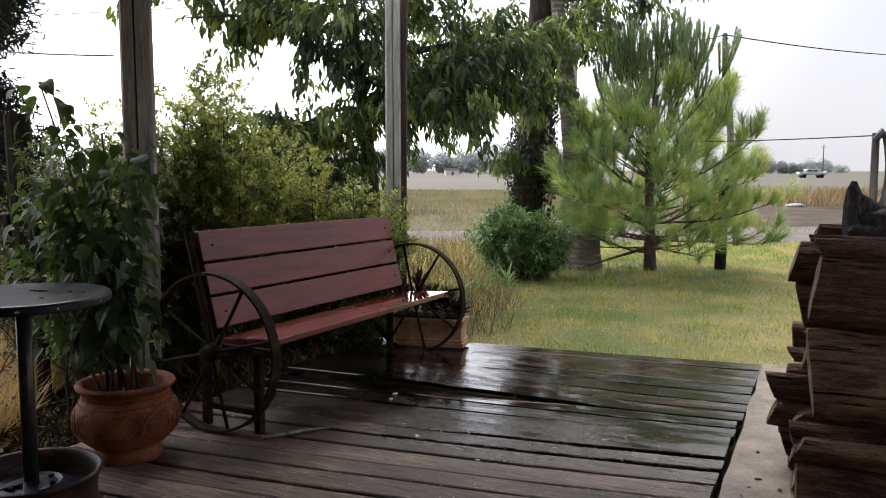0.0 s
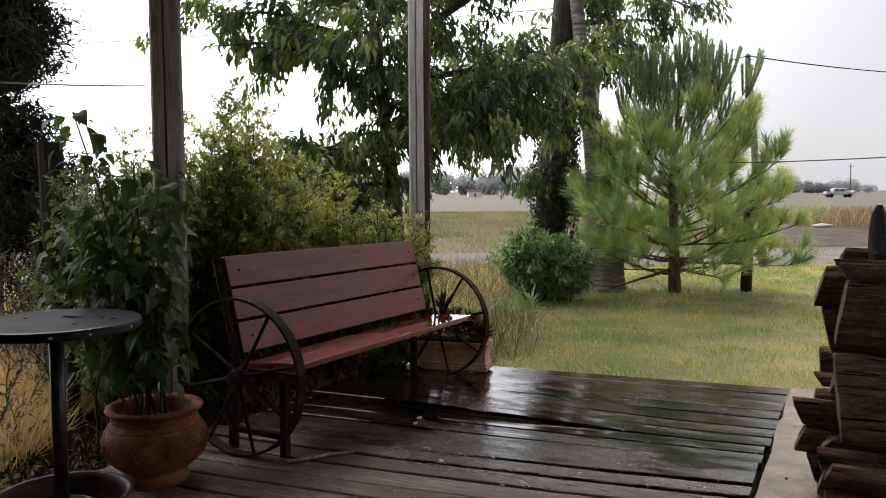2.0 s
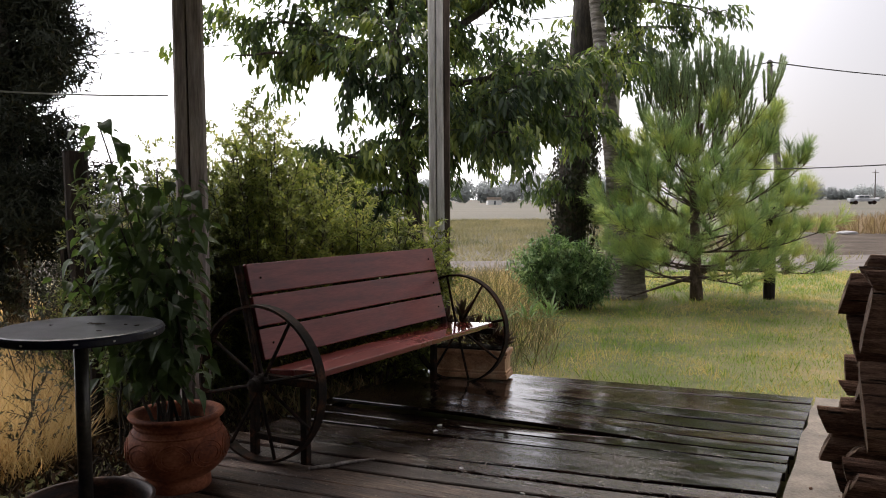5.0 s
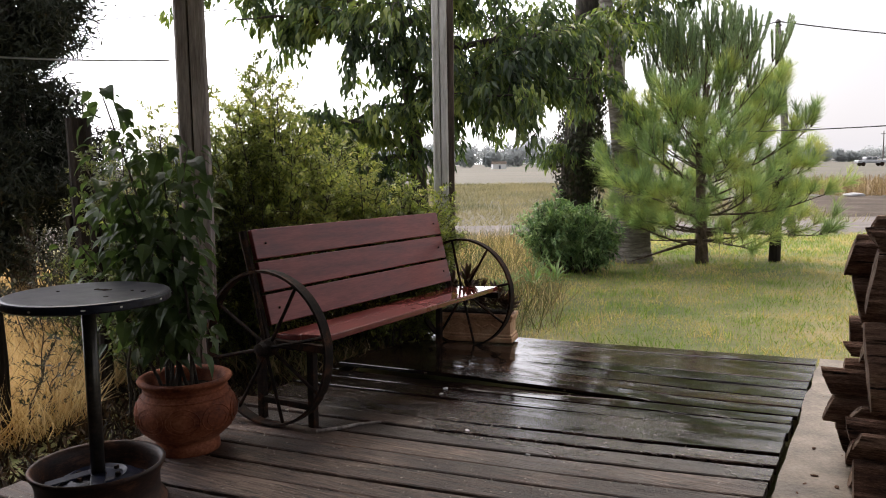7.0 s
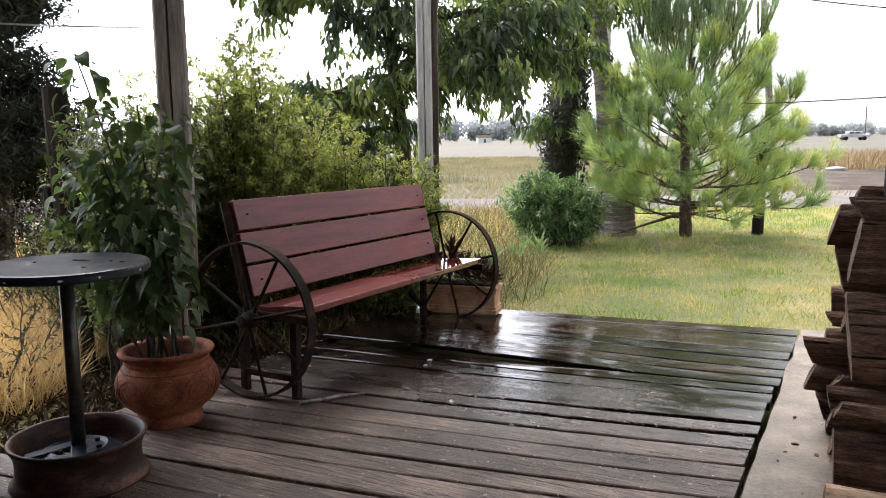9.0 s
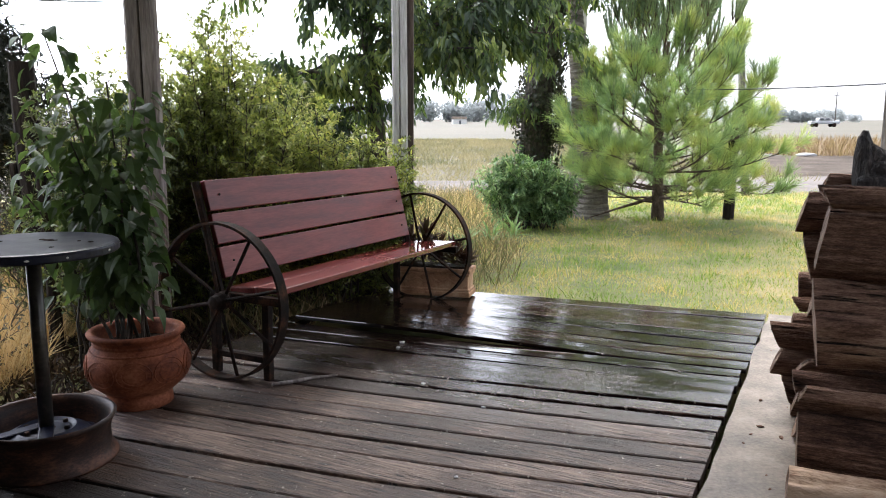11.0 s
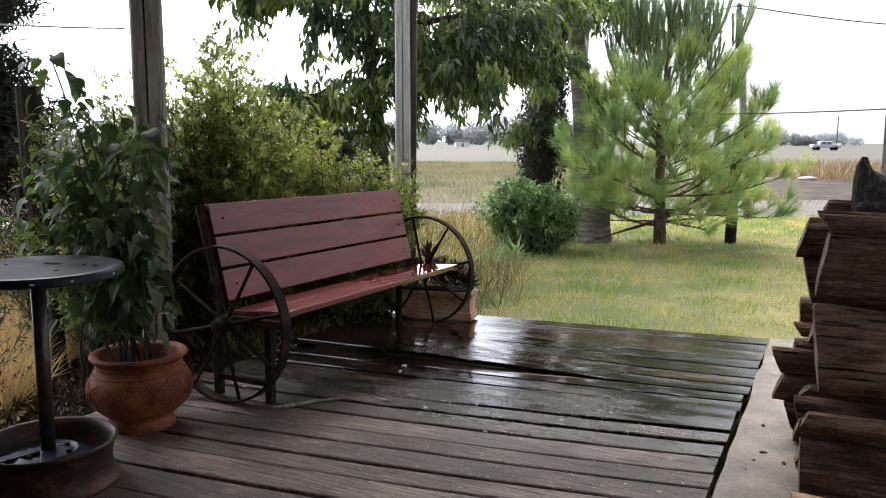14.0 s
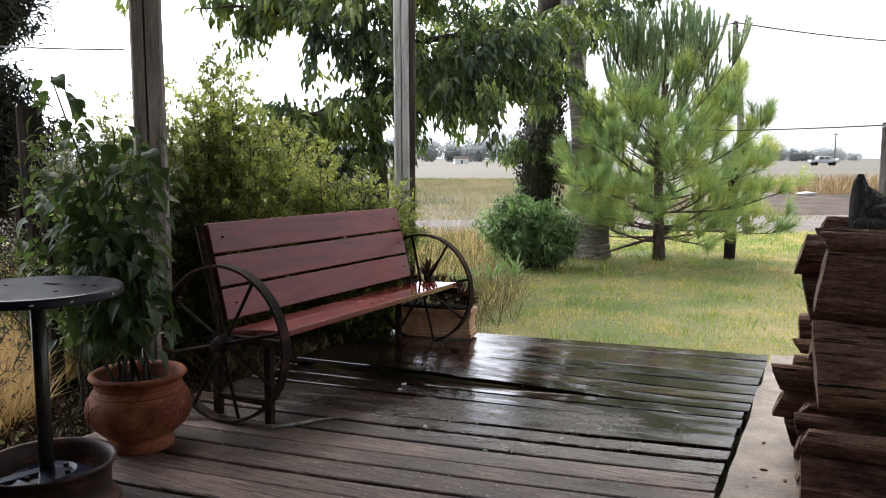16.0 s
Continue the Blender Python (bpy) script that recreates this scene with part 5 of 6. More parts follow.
def bark_chip(x, y, s, seed):
    rr = random.Random(seed)
    bm = bmesh.new()
    bmesh.ops.create_icosphere(bm, subdivisions=1, radius=1.0)
    for v in bm.verts:
        v.co = Vector((v.co.x * s, v.co.y * s * 0.5, v.co.z * s * 0.3)) * (1 + 0.4 * noise.noise(v.co * 2 + Vector((seed, 0, 0))))
    ob = part("bark_chip", bm, M_BARK)
    ob.matrix_basis = pose(x, y, 0.004 + s * 0.2, 0, 0, rr.uniform(0, 180))
    tagged(ob, "small brown bark chip fallen from the firewood", "bark", "bark chips on the slab")


rr_chip = random.Random(15)
for k in range(34):
    v = rr_chip.uniform(2.2, 4.6)
    q = P(rr_chip.uniform(-0.26, 0.10 + 0.02 * v), v, 0.0)
    bark_chip(q.x, q.y, rr_chip.choice((0.006, 0.008, 0.010, 0.017)), 40 + k)


for k, (x, y, s) in enumerate(LITTER):
    scrap(x, y, s, k + 3)


# ---- trees and shrubs ----
def bough(rng, start, direction, length, r0, steps, rise, wob):
    pts, d = [np.array(start, float)], np.array(direction, float)
    d /= np.linalg.norm(d)
    for i in range(steps):
        d = d + rng.normal(0, wob, 3) + np.array([0, 0, rise])
        d /= np.linalg.norm(d)
        pts.append(pts[-1] + d * length / steps)
    return np.array(pts), [r0 * (1 - 0.8 * i / steps) for i in range(steps + 1)]


def broad_tree(at, trunk_pts, trunk_r, boughs, leaves, leaf_len, label, seed):
    """A leafy tree: a trunk, limbs, twigs, and hanging leaves in sprays at their ends."""
    rng = np.random.default_rng(seed)
    t = thing("tree", Matrix.Translation(at), label, "tree")
    bm = bmesh.new()
    tube(bm, trunk_pts, trunk_r, 12)
    part("trunk", bm, M_TRUNK, t, smooth=True)
    pos, along, nor = [], [], []
    for start, direction, length, r0, count in boughs:
        pts, rad = bough(rng, start, direction, length, r0, 9, -0.01, 0.10)
        bm = bmesh.new()
        tube(bm, [Vector(p) for p in pts], rad, 7)
        part("limb", bm, M_TRUNK, t, smooth=True)
        twigs = bmesh.new()
        for k in range(count):
            s = rng.uniform(0.08, 1.0)
            i = min(8, int(s * 9))
            p = pts[i] + (pts[i + 1] - pts[i]) * (s * 9 - i)
            d = (pts[i + 1] - pts[i]) / np.linalg.norm(pts[i + 1] - pts[i])
            d2 = d * 0.5 + unit(rng, 1)[0] * np.array([1, 1, 0.65])
            tp, tr = bough(rng, p, d2, rng.uniform(0.35, 0.8), 0.008, 5, -0.10, 0.12)
            tube(twigs, [Vector(q) for q in tp], tr, 4, cap=False)
            m = int(leaves * rng.uniform(0.6, 1.4))
            w = rng.uniform(0.15, 1.0, m) * 5
            ii = np.minimum(4, w.astype(int))
            lp = tp[ii] + (tp[ii + 1] - tp[ii]) * (w - ii)[:, None] + rng.normal(0, 0.045, (m, 3))
            ld = (tp[ii + 1] - tp[ii]) * 3.0 + unit(rng, m) * 0.55 + np.array([0, 0, -0.55])
            pos.append(lp)
            along.append(ld)
            nor.append(unit(rng, m) * 0.7 + np.array([0, 0, 1.0]))
        tagged(part("twig", twigs, M_TRUNK, t), kind="stuff")
    pos, along, nor = np.concatenate(pos), np.concatenate(along), np.concatenate(nor)
    ln = rng.uniform(0.65, 1.25, len(pos)) * leaf_len
    part("crown", leaves_mesh("crown", pos, along, nor, ln, ln * 0.31, L_TREE, 0.25, 0.30), None, t)
    return t


TREE_AT = Vector((-0.72, 8.6, GZ))
broad_tree(TREE_AT, [(-0.06, 0, -0.2), (-0.07, 0, 0.6), (-0.08, 0, 1.12), (-0.14, 0.02, 1.8), (-0.22, 0, 2.4), (-0.28, 0, 2.9), (-0.32, 0, 3.4), (-0.30, 0, 4.6)], [0.12, 0.10, 0.085, 0.072, 0.058, 0.048, 0.04, 0.015], [
    ((-0.14, 0, 1.70), (-1.0, -0.2, 0.30), 1.15, 0.03, 22),
    ((-0.16, 0, 2.00), (-1.0, -0.3, 0.10), 1.05, 0.025, 18),
    ((-0.26, 0, 2.75), (-1.0, -0.1, 0.36), 1.8, 0.04, 30),
    ((-0.28, 0, 2.95), (-1.0, 0.1, 0.52), 2.0, 0.035, 30),
    ((-0.28, 0, 3.2), (-0.8, -0.5, 0.5), 1.8, 0.03, 26),
    ((-0.08, 0, 1.45), (-0.9, -0.3, 0.05), 0.8, 0.02, 13),
    ((-0.06, 0, 1.2), (-0.8, -0.2, 0.1), 0.6, 0.02, 11),
    ((-0.15, 0, 2.1), (0.9, -0.3, 0.25), 1.6, 0.035, 26),
    ((-0.15, 0, 2.3), (1.0, 0.2, 0.12), 2.1, 0.045, 36),
    ((-0.2, 0, 2.55), (1.0, -0.05, 0.06), 2.6, 0.045, 34),
    ((-0.25, 0, 2.85), (1.0, 0.0, 0.55), 2.5, 0.055, 40),
    ((-0.3, 0, 3.1), (0.9, -0.3, 0.6), 2.7, 0.04, 40),
    ((-0.3, 0, 3.3), (0.5, 0.3, 0.6), 2.0, 0.04, 30),
    ((-0.3, 0, 3.4), (-0.2, -0.6, 0.7), 1.8, 0.03, 26),
    ((-0.1, 0, 2.15), (0.6, 0.4, 0.12), 1.7, 0.03, 27),
    ((-0.1, 0, 2.05), (0.8, -0.4, 0.06), 1.5, 0.03, 25),
    ((-0.2, 0, 2.5), (0.1, -0.8, 0.4), 1.4, 0.03, 22),
], 56, 0.135, "broad-leaved tree with drooping leaves beside the porch", 5)


def ivy_tree(at):
    rng = np.random.default_rng(9)
    t = thing("tree", Matrix.Translation(at), "thick tree trunk overgrown with dark ivy", "tree")
    bm = bmesh.new()
    tube(bm, [(0, 0, -0.3), (0, 0, 0.8), (0.05, 0, 1.8), (0.12, 0, 2.8), (0.2, 0, 4.2), (0.25, 0, 5.4)], [0.27, 0.23, 0.2, 0.18, 0.15, 0.1], 14)
    part("trunk", bm, M_TRUNK, t, smooth=True)
    n = 9000
    z = rng.uniform(0.0, 3.4, n)
    a = rng.uniform(0, 2 * math.pi, n)
    lump = 0.28 + 0.07 * np.sin(3 * a + z * 3) + 0.06 * np.sin(z * 5.3) + rng.uniform(-0.04, 0.08, n)
    lump = lump * np.where(z < 0.5, 0.9 + z * 0.2, 1.0)
    pos = np.stack([0.06 * z + lump * np.cos(a), lump * np.sin(a), z], axis=1)
    nor = np.stack([np.cos(a), np.sin(a), 0.3 * np.ones(n)], axis=1) + 0.4 * unit(rng, n)
    along = unit(rng, n) * 0.7 + np.array([0, 0, -1.0])
    ln = rng.uniform(0.03, 0.07, n)
    part("ivy", leaves_mesh("ivy", pos, along, nor, ln, ln * 0.8, L_IVY), None, t, "dark brown-green ivy leaves")
    return t


ivy_tree(Vector((1.16, 11.4, GZ)))
broad_tree(Vector((1.22, 11.4, GZ)), [(0.2, 0.2, 2.6), (0.25, 0.2, 4.0), (0.3, 0.2, 5.0)], [0.1, 0.08, 0.04], [
    ((0.2, 0, 3.7), (1.0, -0.3, 0.35), 1.5, 0.04, 18),
    ((0.2, 0, 4.1), (1.0, -0.2, 0.2), 1.7, 0.04, 22),
    ((0.2, 0, 3.2), (-0.8, -0.4, 0.1), 1.8, 0.04, 30),
    ((0.2, 0, 3.2), (0.3, -0.9, 0.2), 1.3, 0.03, 20),
    ((0.0, 0, 1.75), (-0.5, -0.8, -0.1), 0.35, 0.02, 7),
    ((0.2, 0, 3.0), (0.6, -0.7, 0.2), 0.9, 0.03, 12),
    ((0.2, 0, 3.7), (0.2, -0.5, 0.5), 1.8, 0.04, 30),
], 44, 0.130, "leafy limbs of the ivy-clad tree", 6)

for i, (x, y, r, lean) in enumerate(((1.63, 12.9, 0.035, 0.06), (1.90, 12.9, 0.042, 0.05), (2.04, 13.1, 0.065, 0.03), (1.55, 13.1, 0.055, 0.03))):
    t = thing("tree", pose(x, y, GZ), "slender pale smooth-barked trunk behind the pine", "tree", "pale trunks")
    bm = bmesh.new()
    tube(bm, [(lean * k / 3, 0.02 * math.sin(k), -0.2 + 0.8 * k) for k in range(9)], [r * (1 - 0.05 * k) for k in range(9)], 12)
    part("trunk", bm, M_PALETRUNK, t, smooth=True)

t = thing("tree", pose(1.88, 10.95, GZ), "tall ringed grey-brown trunk beside the pine", "tree")
bm = bmesh.new()
rows = 150
lathe(bm, [(0.0, -0.1)] + [(0.075 + 0.19 * math.exp(-5.0 * (k / rows) ** 1.5) + 0.008 * (k % 2) + (0.04 * (1 - k / 6) if k < 6 else 0), 5.4 * k / rows) for k in range(rows + 1)] + [(0.0, 5.42)], 24, wob=0.03)
for v in bm.verts:
    v.co.x -= 0.13 * max(0.0, v.co.z - 0.7)
part("trunk", bm, M_PALM, t)


def pine(at):
    """A young pine: a bare lower trunk, upswept limbs ending in puffs of long needles, a vase of upright candles on top."""
    rng = np.random.default_rng(3)
    t = thing("pine_tree", Matrix.Translation(at), "young bright green pine with long needles and upright candles", "tree")
    bm = bmesh.new()
    tube(bm, [(0.02, 0, -0.15), (0.0, 0, 0.3), (-0.02, 0, 0.9), (-0.04, 0, 1.5), (-0.02, 0, 2.0), (0.06, 0, 2.35)], [0.10, 0.078, 0.066, 0.055, 0.042, 0.02], 12)
    part("trunk", bm, M_PINEBARK, t, smooth=True)
    sets = {"long": ([], [], []), "candle": ([], [], [])}

    def needles(kind, pts, s0, dens, ln, spread):
        seg = np.linalg.norm(np.diff(pts, axis=0), axis=1).sum()
        m = int(dens * seg * (1 - s0))
        if m < 1:
            return
        s = rng.uniform(s0, 1.0, m) * (len(pts) - 1)
        i = np.minimum(len(pts) - 2, s.astype(int))
        d = pts[i + 1] - pts[i]
        d /= np.linalg.norm(d, axis=1, keepdims=True)
        side = np.cross(d, unit(rng, m))
        side /= np.linalg.norm(side, axis=1, keepdims=True) + 1e-9
        th = np.radians(rng.normal(spread, spread * 0.3, m))[:, None]
        pos, drn, lng = sets[kind]
        pos.append(pts[i] + (pts[i + 1] - pts[i]) * (s - i)[:, None])
        drn.append(d * np.cos(th) + side * np.sin(th))
        lng.append(rng.uniform(0.7, 1.1, m) * ln)

    def puff(twigs, p, d, count, low):
        """A whorl of short shoots with long, forward-pointing needles."""
        for _ in range(count):
            dd = d / np.linalg.norm(d) + unit(rng, 1)[0] * 0.55 + np.array([0, 0, 0.25])
            tp, tr = bough(rng, p, dd, rng.uniform(0.10, 0.24), 0.005, 3, 0.10, 0.04)
            tube(twigs, [Vector(q) for q in tp], tr, 4, cap=False)
            needles("long", tp, 0.05, 300 if low else 270, 0.18, 33)

    def candles(twigs, p, d, count, length):
        """A bunch of long upright shoots with short needles."""
        for k in range(count):
            a = 2 * math.pi * k / count + rng.uniform(-0.4, 0.4)
            L = length * rng.uniform(0.6, 1.1)
            tp, tr = bough(rng, p, d / np.linalg.norm(d) * 0.8 + np.array([0.5 * math.cos(a), 0.5 * math.sin(a), 0.75]), L, 0.008, 5, 0.17, 0.025)
            tube(twigs, [Vector(q) for q in tp], tr, 5, cap=False)
            needles("candle", tp, 0.05, 760, 0.050, 22)
            if rng.random() < 0.3:
                needles("long", tp[:3], 0.0, 90, 0.12, 40)

    # height on the trunk, limbs, reach, first slope, curl upwards, style
    levels = [(0.30, 5, 1.30, 0.02, 0.00, 0), (0.46, 6, 1.50, 0.06, 0.01, 0), (0.64, 7, 1.55, 0.12, 0.02, 0), (0.84, 7, 1.52, 0.20, 0.03, 1), (1.04, 7, 1.50, 0.30, 0.045, 1), (1.22, 7, 1.45, 0.42, 0.05, 1),
              (1.40, 7, 1.38, 0.60, 0.06, 1), (1.56, 6, 1.30, 0.80, 0.055, 2), (1.72, 6, 1.22, 1.1, 0.05, 2), (1.90, 5, 1.10, 1.5, 0.04, 2), (2.05, 4, 0.85, 2.2, 0.03, 2)]
    limbs = []
    for li, (z, count, length, rise, curl, style) in enumerate(levels):
        for k in range(count):
            a = 2 * math.pi * (k + 0.37 * li) / count + rng.normal(0, 0.16)
            reach = length * rng.uniform(0.78, 1.05) * (0.93 + 0.09 * math.cos(a))
            limbs.append((z + rng.normal(0, 0.03), a, reach, rise * rng.uniform(0.8, 1.2), curl, style, 0.014 + 0.006 * (style == 0)))
    limbs += [(0.36, 0.05, 1.30, 0.46, 0.0, 0, 0.034), (0.33, 0.25, 1.15, 0.40, 0.02, 0, 0.028), (0.34, 3.2, 0.95, -0.24, -0.01, 3, 0.030)]
    for z, a, reach, rise, curl, style, r0 in limbs:
        pts, rad = bough(rng, (-0.01, 0, z), (math.cos(a), math.sin(a), rise), reach, r0, 9, curl, 0.045)
        bm = bmesh.new()
        tube(bm, [Vector(p) for p in pts], rad, 6)
        part("limb", bm, M_PINEBARK, t, smooth=True)
        twigs = bmesh.new()
        if style == 3:
            subs = 0
        else:
            subs = int((5.6 if style < 2 else 3.4) * reach) + 1
        for j in range(subs):
            s = (0.34 + 0.63 * (j + rng.uniform(0.1, 0.9)) / subs) * 9
            i = min(8, int(s))
            p = pts[i] + (pts[i + 1] - pts[i]) * (s - i)
            d = pts[i + 1] - pts[i]
            d /= np.linalg.norm(d)
            side = np.cross(d, [0, 0, 1.0]) * (1 if j % 2 else -1)
            tp, tr = bough(rng, p, d * 0.8 + side * rng.uniform(0.4, 0.9) + np.array([0, 0, rng.uniform(0.0, 0.5)]), rng.uniform(0.18, 0.42) * (1.15 - 0.4 * s / 9), 0.008, 5, 0.06, 0.05)
            tube(twigs, [Vector(q) for q in tp], tr, 4, cap=False)
            needles("long", tp, 0.45, 150 if style < 2 else 60, 0.15, 42)
            if style < 2:
                puff(twigs, tp[-1], tp[-1] - tp[-2], 3 if style == 0 else 4, style == 0)
            if style == 1 and rng.random() < 0.35:
                candles(twigs, tp[-1], tp[-1] - tp[-2], 2, 0.24)
            if style == 2:
                candles(twigs, tp[-1], tp[-1] - tp[-2], 3, 0.46)
        if style == 0:
            puff(twigs, pts[-1], pts[-1] - pts[-2], 5, True)
        elif style == 1:
            needles("long", pts, 0.72, 200, 0.18, 50)
            puff(twigs, pts[-1], pts[-1] - pts[-2], 4, False)
            candles(twigs, pts[-1], pts[-1] - pts[-2], 3 + int(rng.integers(0, 3)), 0.26 + 0.10 * (z > 1.1))
        elif style == 2:
            needles("long", pts, 0.55, 90, 0.15, 48)
            candles(twigs, pts[-1], pts[-1] - pts[-2], 6 + int(rng.integers(0, 3)), 0.56)
        # dead twigs low on the bare stretch
        for _ in range(7 if z < 0.8 else 2):
            s = rng.uniform(0.15, 0.6) * 9
            i = min(8, int(s))
            p = pts[i] + (pts[i + 1] - pts[i]) * (s - i)
            tp, tr = bough(rng, p, unit(rng, 1)[0] + (pts[i + 1] - pts[i]) * 4, rng.uniform(0.12, 0.38), 0.004, 4, 0.0, 0.15)
            tube(twigs, [Vector(q) for q in tp], tr, 4, cap=False)
        tagged(part("twig", twigs, M_PINEBARK, t), kind="stuff")
    for kind, mat, width in (("long", L_PINE, 0.0046), ("candle", L_CANDLE, 0.0050)):
        pos, drn, lng = (np.concatenate(q) for q in sets[kind])
        part("needles" if kind == "long" else "candle_needles", blades_mesh(kind, pos, drn, lng, width, mat, rng, 0.14), None, t)
    return t


pine(Vector((2.74, 10.6, GZ)))


def twiggy_shrub(name, at, stems, label, seed, material, leaf, ratio, twigs, twig_len, per_twig, category="shrub", droop=0.1):
    """A shrub of branching stems, each with many leafy side twigs; stems are (x, y, height) of their tips."""
    rng = np.random.default_rng(seed)
    t = thing(name, Matrix.Translation(at), label, category)
    wood = bmesh.new()
    pos, along, nor = [], [], []
    for x, y, h in stems:
        base = np.array([x * 0.4 + rng.normal(0, 0.05), y * 0.4 + rng.normal(0, 0.05), -0.02])
        s = np.linspace(0, 1, 9)[:, None]
        pts = base + (np.array([x, y, h]) - base) * s ** np.array([1.5, 1.5, 1.0]) + np.cumsum(rng.normal(0, 0.014, (9, 3)), axis=0)
        tube(wood, [Vector(p) for p in pts], [0.010 - 0.0085 * i / 8 for i in range(9)], 4, cap=False)
        m = max(3, int(twigs * (0.35 + 0.65 * h / 1.9)))
        for j in range(m):
            q = (0.16 + 0.84 * ((j + rng.random()) / m) ** 0.8) * 8
            i = min(7, int(q))
            p = pts[i] + (pts[i + 1] - pts[i]) * (q - i)
            a = j * 2.399 + rng.uniform(-0.6, 0.6)
            out = np.array([math.cos(a) + 0.5 * x, math.sin(a) + 0.5 * y, rng.uniform(0.15, 1.1)])
            tp, tr = bough(rng, p, out, twig_len * rng.uniform(0.55, 1.2) * (1.25 - 0.75 * q / 8), 0.0035, 4, 0.03, 0.12)
            tube(wood, [Vector(v) for v in tp], tr, 3, cap=False)
            k = int(per_twig * rng.uniform(0.7, 1.3))
            w = (0.12 + 0.88 * (np.arange(k) + rng.random(k)) / k) * 4
            ii = np.minimum(3, w.astype(int))
            d = tp[ii + 1] - tp[ii]
            d /= np.linalg.norm(d, axis=1, keepdims=True)
            side = np.cross(d, unit(rng, k))
            side /= np.linalg.norm(side, axis=1, keepdims=True) + 1e-9
            pos.append(tp[ii] + (tp[ii + 1] - tp[ii]) * (w - ii)[:, None])
            along.append(d * 0.55 + side * 0.85)
            nor.append(np.array([0, 0, 1.0]) + unit(rng, k) * 0.6)
    tagged(part("stem", wood, M_TRUNK, t), kind="stuff")
    pos, along, nor = np.concatenate(pos), np.concatenate(along), np.concatenate(nor)
    ln = rng.uniform(0.55, 1.25, len(pos)) * leaf
    part("leaves", leaves_mesh("leaves", pos, along, nor, ln, ln * ratio, material, 0.2, droop), None, t)
    return t


def hedge_stems(seed, n, x0, x1, y0, y1, heights, low=0.0):
    """Stem tips under an uneven outline given as (x, height) steps; one in six stands above it."""
    rr = random.Random(seed)
    hx, hz = zip(*heights)
    out = []
    for _ in range(n):
        x, y = rr.uniform(x0, x1), rr.uniform(y0, y1)
        out.append((x, y, float(np.interp(x, hx, hz)) * (rr.uniform(0.45, 0.92) if rr.random() < 0.84 else rr.uniform(0.93, 1.05))))
    for _ in range(int(n * low)):
        out.append((rr.uniform(x0, x1 - 0.1), rr.uniform(y0 + 0.1, y1), rr.uniform(0.22, 0.6)))
    return out


# hedge behind the bench, higher where it stands clear of the post
twiggy_shrub("shrub", Vector((-1.55, 5.40, GZ)), hedge_stems(61, 125, -0.72, 0.55, -0.40, 0.45, ((-0.7, 1.72), (-0.39, 1.90), (-0.15, 2.04), (0.20, 1.88), (0.38, 1.52), (0.6, 1.22)), 0.8),
             "dense small-leaved green shrub behind the bench", 61, L_SHRUB, 0.037, 0.40, 36, 0.27, 30)
twiggy_shrub("shrub", Vector((-0.90, 5.72, GZ)), hedge_stems(62, 120, -0.55, 0.62, -0.30, 0.30, ((-0.5, 1.58), (0.0, 1.36), (0.6, 1.20)), 0.8),
             "low dense shrub growing up to the porch post", 62, L_SHRUB, 0.036, 0.40, 32, 0.25, 28)
twiggy_shrub("shrub", Vector((-2.20, 4.95, GZ)), hedge_stems(63, 75, -0.55, 0.5, -0.35, 0.5, ((-0.5, 1.35), (0.0, 1.62), (0.5, 1.80)), 0.5),
             "tangled shrub behind the potted plant", 63, L_DARKSHRUB, 0.036, 0.38, 30, 0.26, 26)
twiggy_shrub("shrub", Vector((-2.9, 5.3, GZ)), hedge_stems(64, 45, -0.5, 0.5, -0.3, 0.5, ((-0.5, 1.1), (0.5, 1.25))), "thin dark shrub at the fence", 64, L_IVY, 0.036, 0.4, 16, 0.24, 16)
twiggy_shrub("shrub", Vector((-2.46, 3.80, GZ)), hedge_stems(66, 6, -0.25, 0.35, -0.2, 0.45, ((-0.3, 0.75), (0.35, 0.6))), "sparse twiggy dark shrub against the wire fence", 66, L_IVY, 0.036, 0.4, 14, 0.2, 9)
twiggy_shrub("shrub", Vector((-1.92, 4.30, GZ)), hedge_stems(67, 34, -0.30, 0.28, -0.2, 0.3, ((-0.3, 1.05), (0.3, 1.2))), "dark leafy undergrowth behind the plant pot", 67, L_DARKSHRUB, 0.045, 0.42, 18, 0.24, 15)
twiggy_shrub("bush", Vector((0.96, 9.85, GZ)), [(math.cos(k * 2.4) * 0.66 * (k / 70) ** 0.5, math.sin(k * 2.4) * 0.42 * (k / 70) ** 0.5, 0.80 - 0.34 * (k / 70) - 0.08 * math.cos(k * 2.4) + 0.13 * math.sin(k * 1.7)) for k in range(2, 70)],
             "rounded blue-green bush on the lawn edge", 65, L_BUSH, 0.085, 0.27, 26, 0.24, 15, "bush", 0.3)


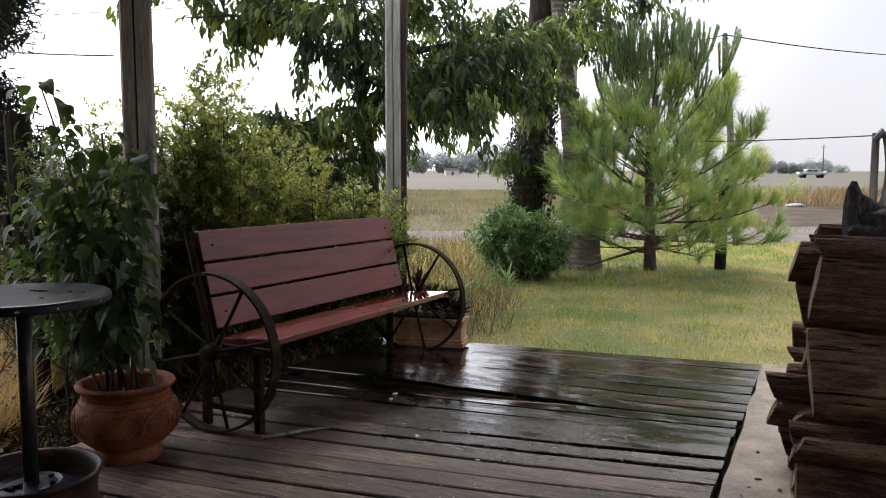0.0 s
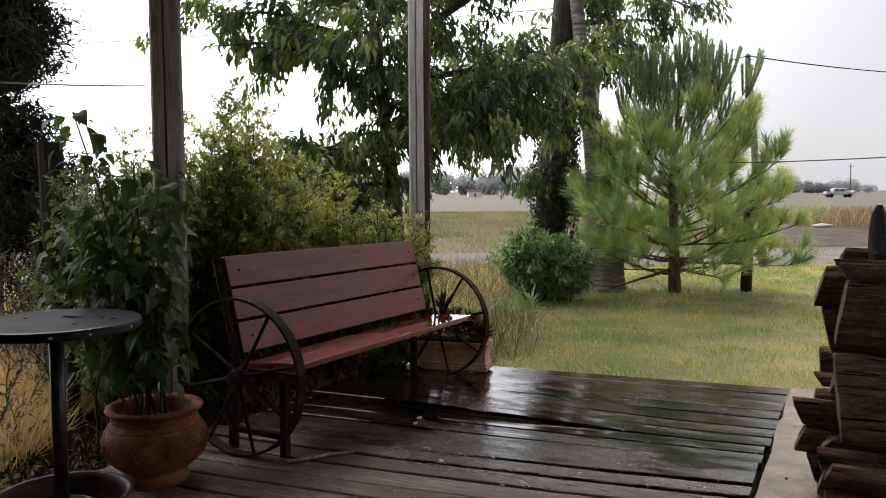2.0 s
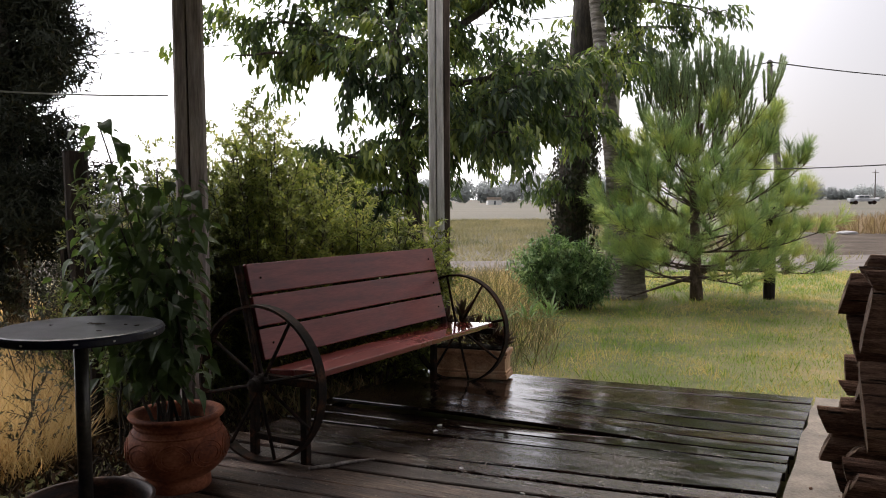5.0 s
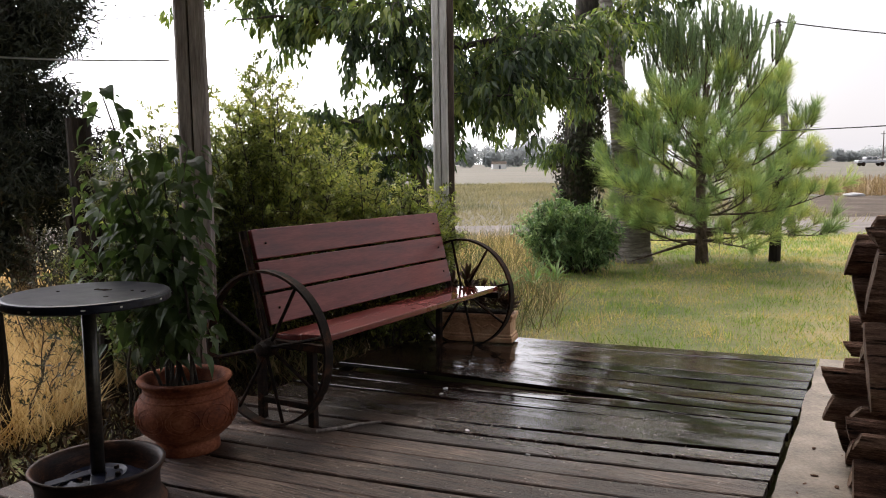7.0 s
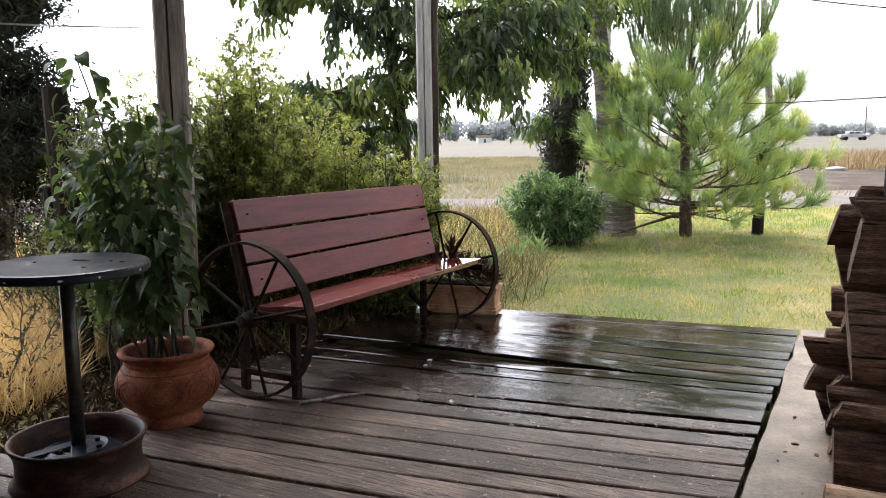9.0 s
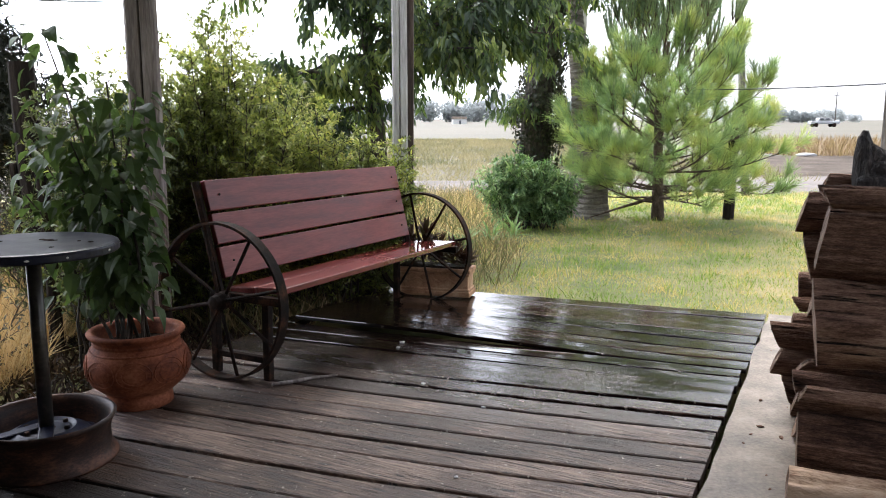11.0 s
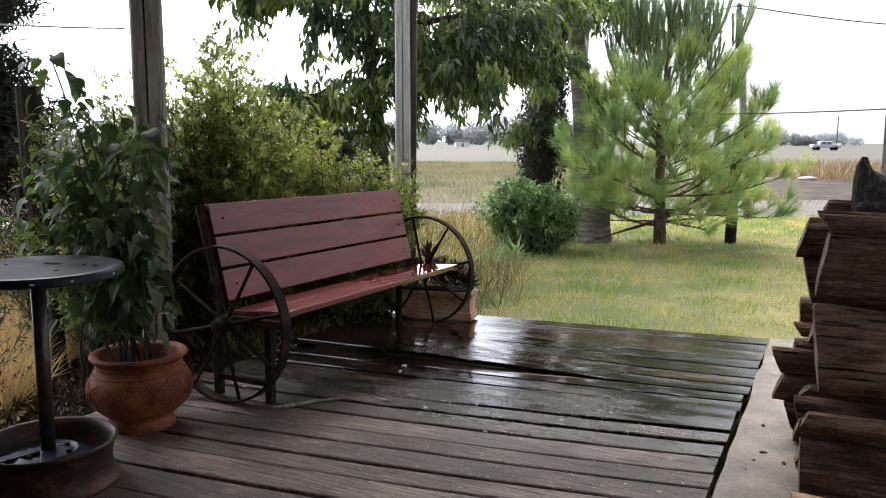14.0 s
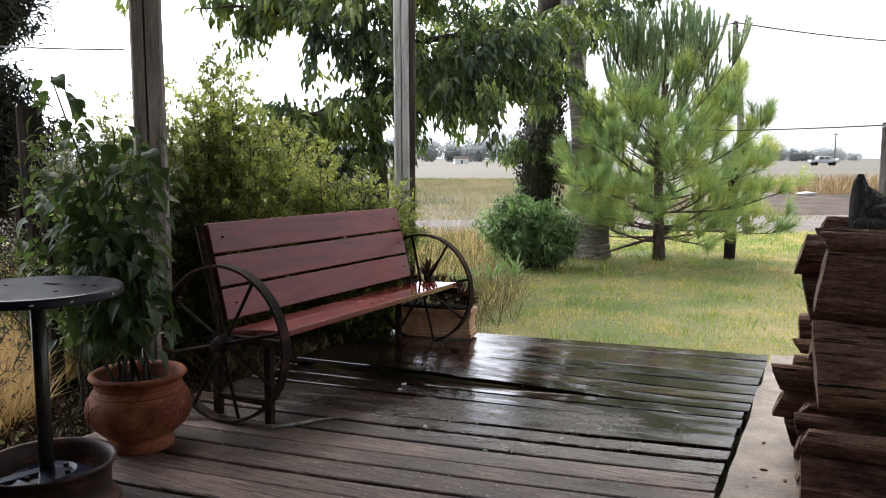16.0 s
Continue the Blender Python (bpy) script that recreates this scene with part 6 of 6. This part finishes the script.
def cypress(at, h, r, seed):
    rng = np.random.default_rng(seed)
    t = thing("conifer_tree", Matrix.Translation(at), "dark dense conifer with feathery drooping sprays", "tree")
    bm = bmesh.new()
    tube(bm, [(0, 0, -0.2), (0.02, 0, h * 0.5), (0, 0, h)], [0.12, 0.09, 0.02], 10)
    part("trunk", bm, M_TRUNK, t, smooth=True)
    pos, along = [], []
    for k in range(300):
        z = rng.uniform(0.35, h)
        a = rng.uniform(0, 2 * math.pi)
        L = r * rng.uniform(0.55, 1.15) * (1 - 0.35 * z / h)
        pts, rad = bough(rng, (0, 0, z), (math.cos(a), math.sin(a), 0.5), L, 0.012, 6, -0.04, 0.08)
        m = 330
        s = rng.uniform(0.35, 1.0, m) * 6
        i = np.minimum(5, s.astype(int))
        pos.append(pts[i] + (pts[i + 1] - pts[i]) * (s - i)[:, None] + rng.normal(0, 0.07, (m, 3)))
        along.append((pts[i + 1] - pts[i]) * 2 + unit(rng, m) * 0.6 + np.array([0, 0, -0.25]))
    pos, along = np.concatenate(pos), np.concatenate(along)
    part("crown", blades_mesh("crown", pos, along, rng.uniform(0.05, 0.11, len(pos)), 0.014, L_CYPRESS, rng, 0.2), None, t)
    return t


cypress(Vector((-4.35, 7.0, GZ)), 4.6, 0.95, 71)


def spiky_plant(at, size, seed):
    rng = np.random.default_rng(seed)
    t = thing("spiky_plant", Matrix.Translation(at), "clump of long spiky grey-green leaves on the lawn edge", "plant", "spiky plants")
    for k in range(26):
        a, el = rng.uniform(0, 2 * math.pi), rng.uniform(0.35, 1.35)
        d = np.array([math.cos(a) * math.cos(el), math.sin(a) * math.cos(el), math.sin(el)])
        nor = np.array([-math.cos(a) * math.sin(el), -math.sin(a) * math.sin(el), math.cos(el)])
        ln = size * rng.uniform(0.6, 1.1)
        part("leaf", leaves_mesh("leaf", [d * 0.02], [d], [nor], ln, 0.035, L_BUSH, 0.3, 0.25), None, t)


spiky_plant(Vector((0.42, 8.7, GZ)), 0.42, 81)
spiky_plant(Vector((0.12, 8.2, GZ)), 0.34, 82)
spiky_plant(Vector((0.70, 9.0, GZ)), 0.36, 83)
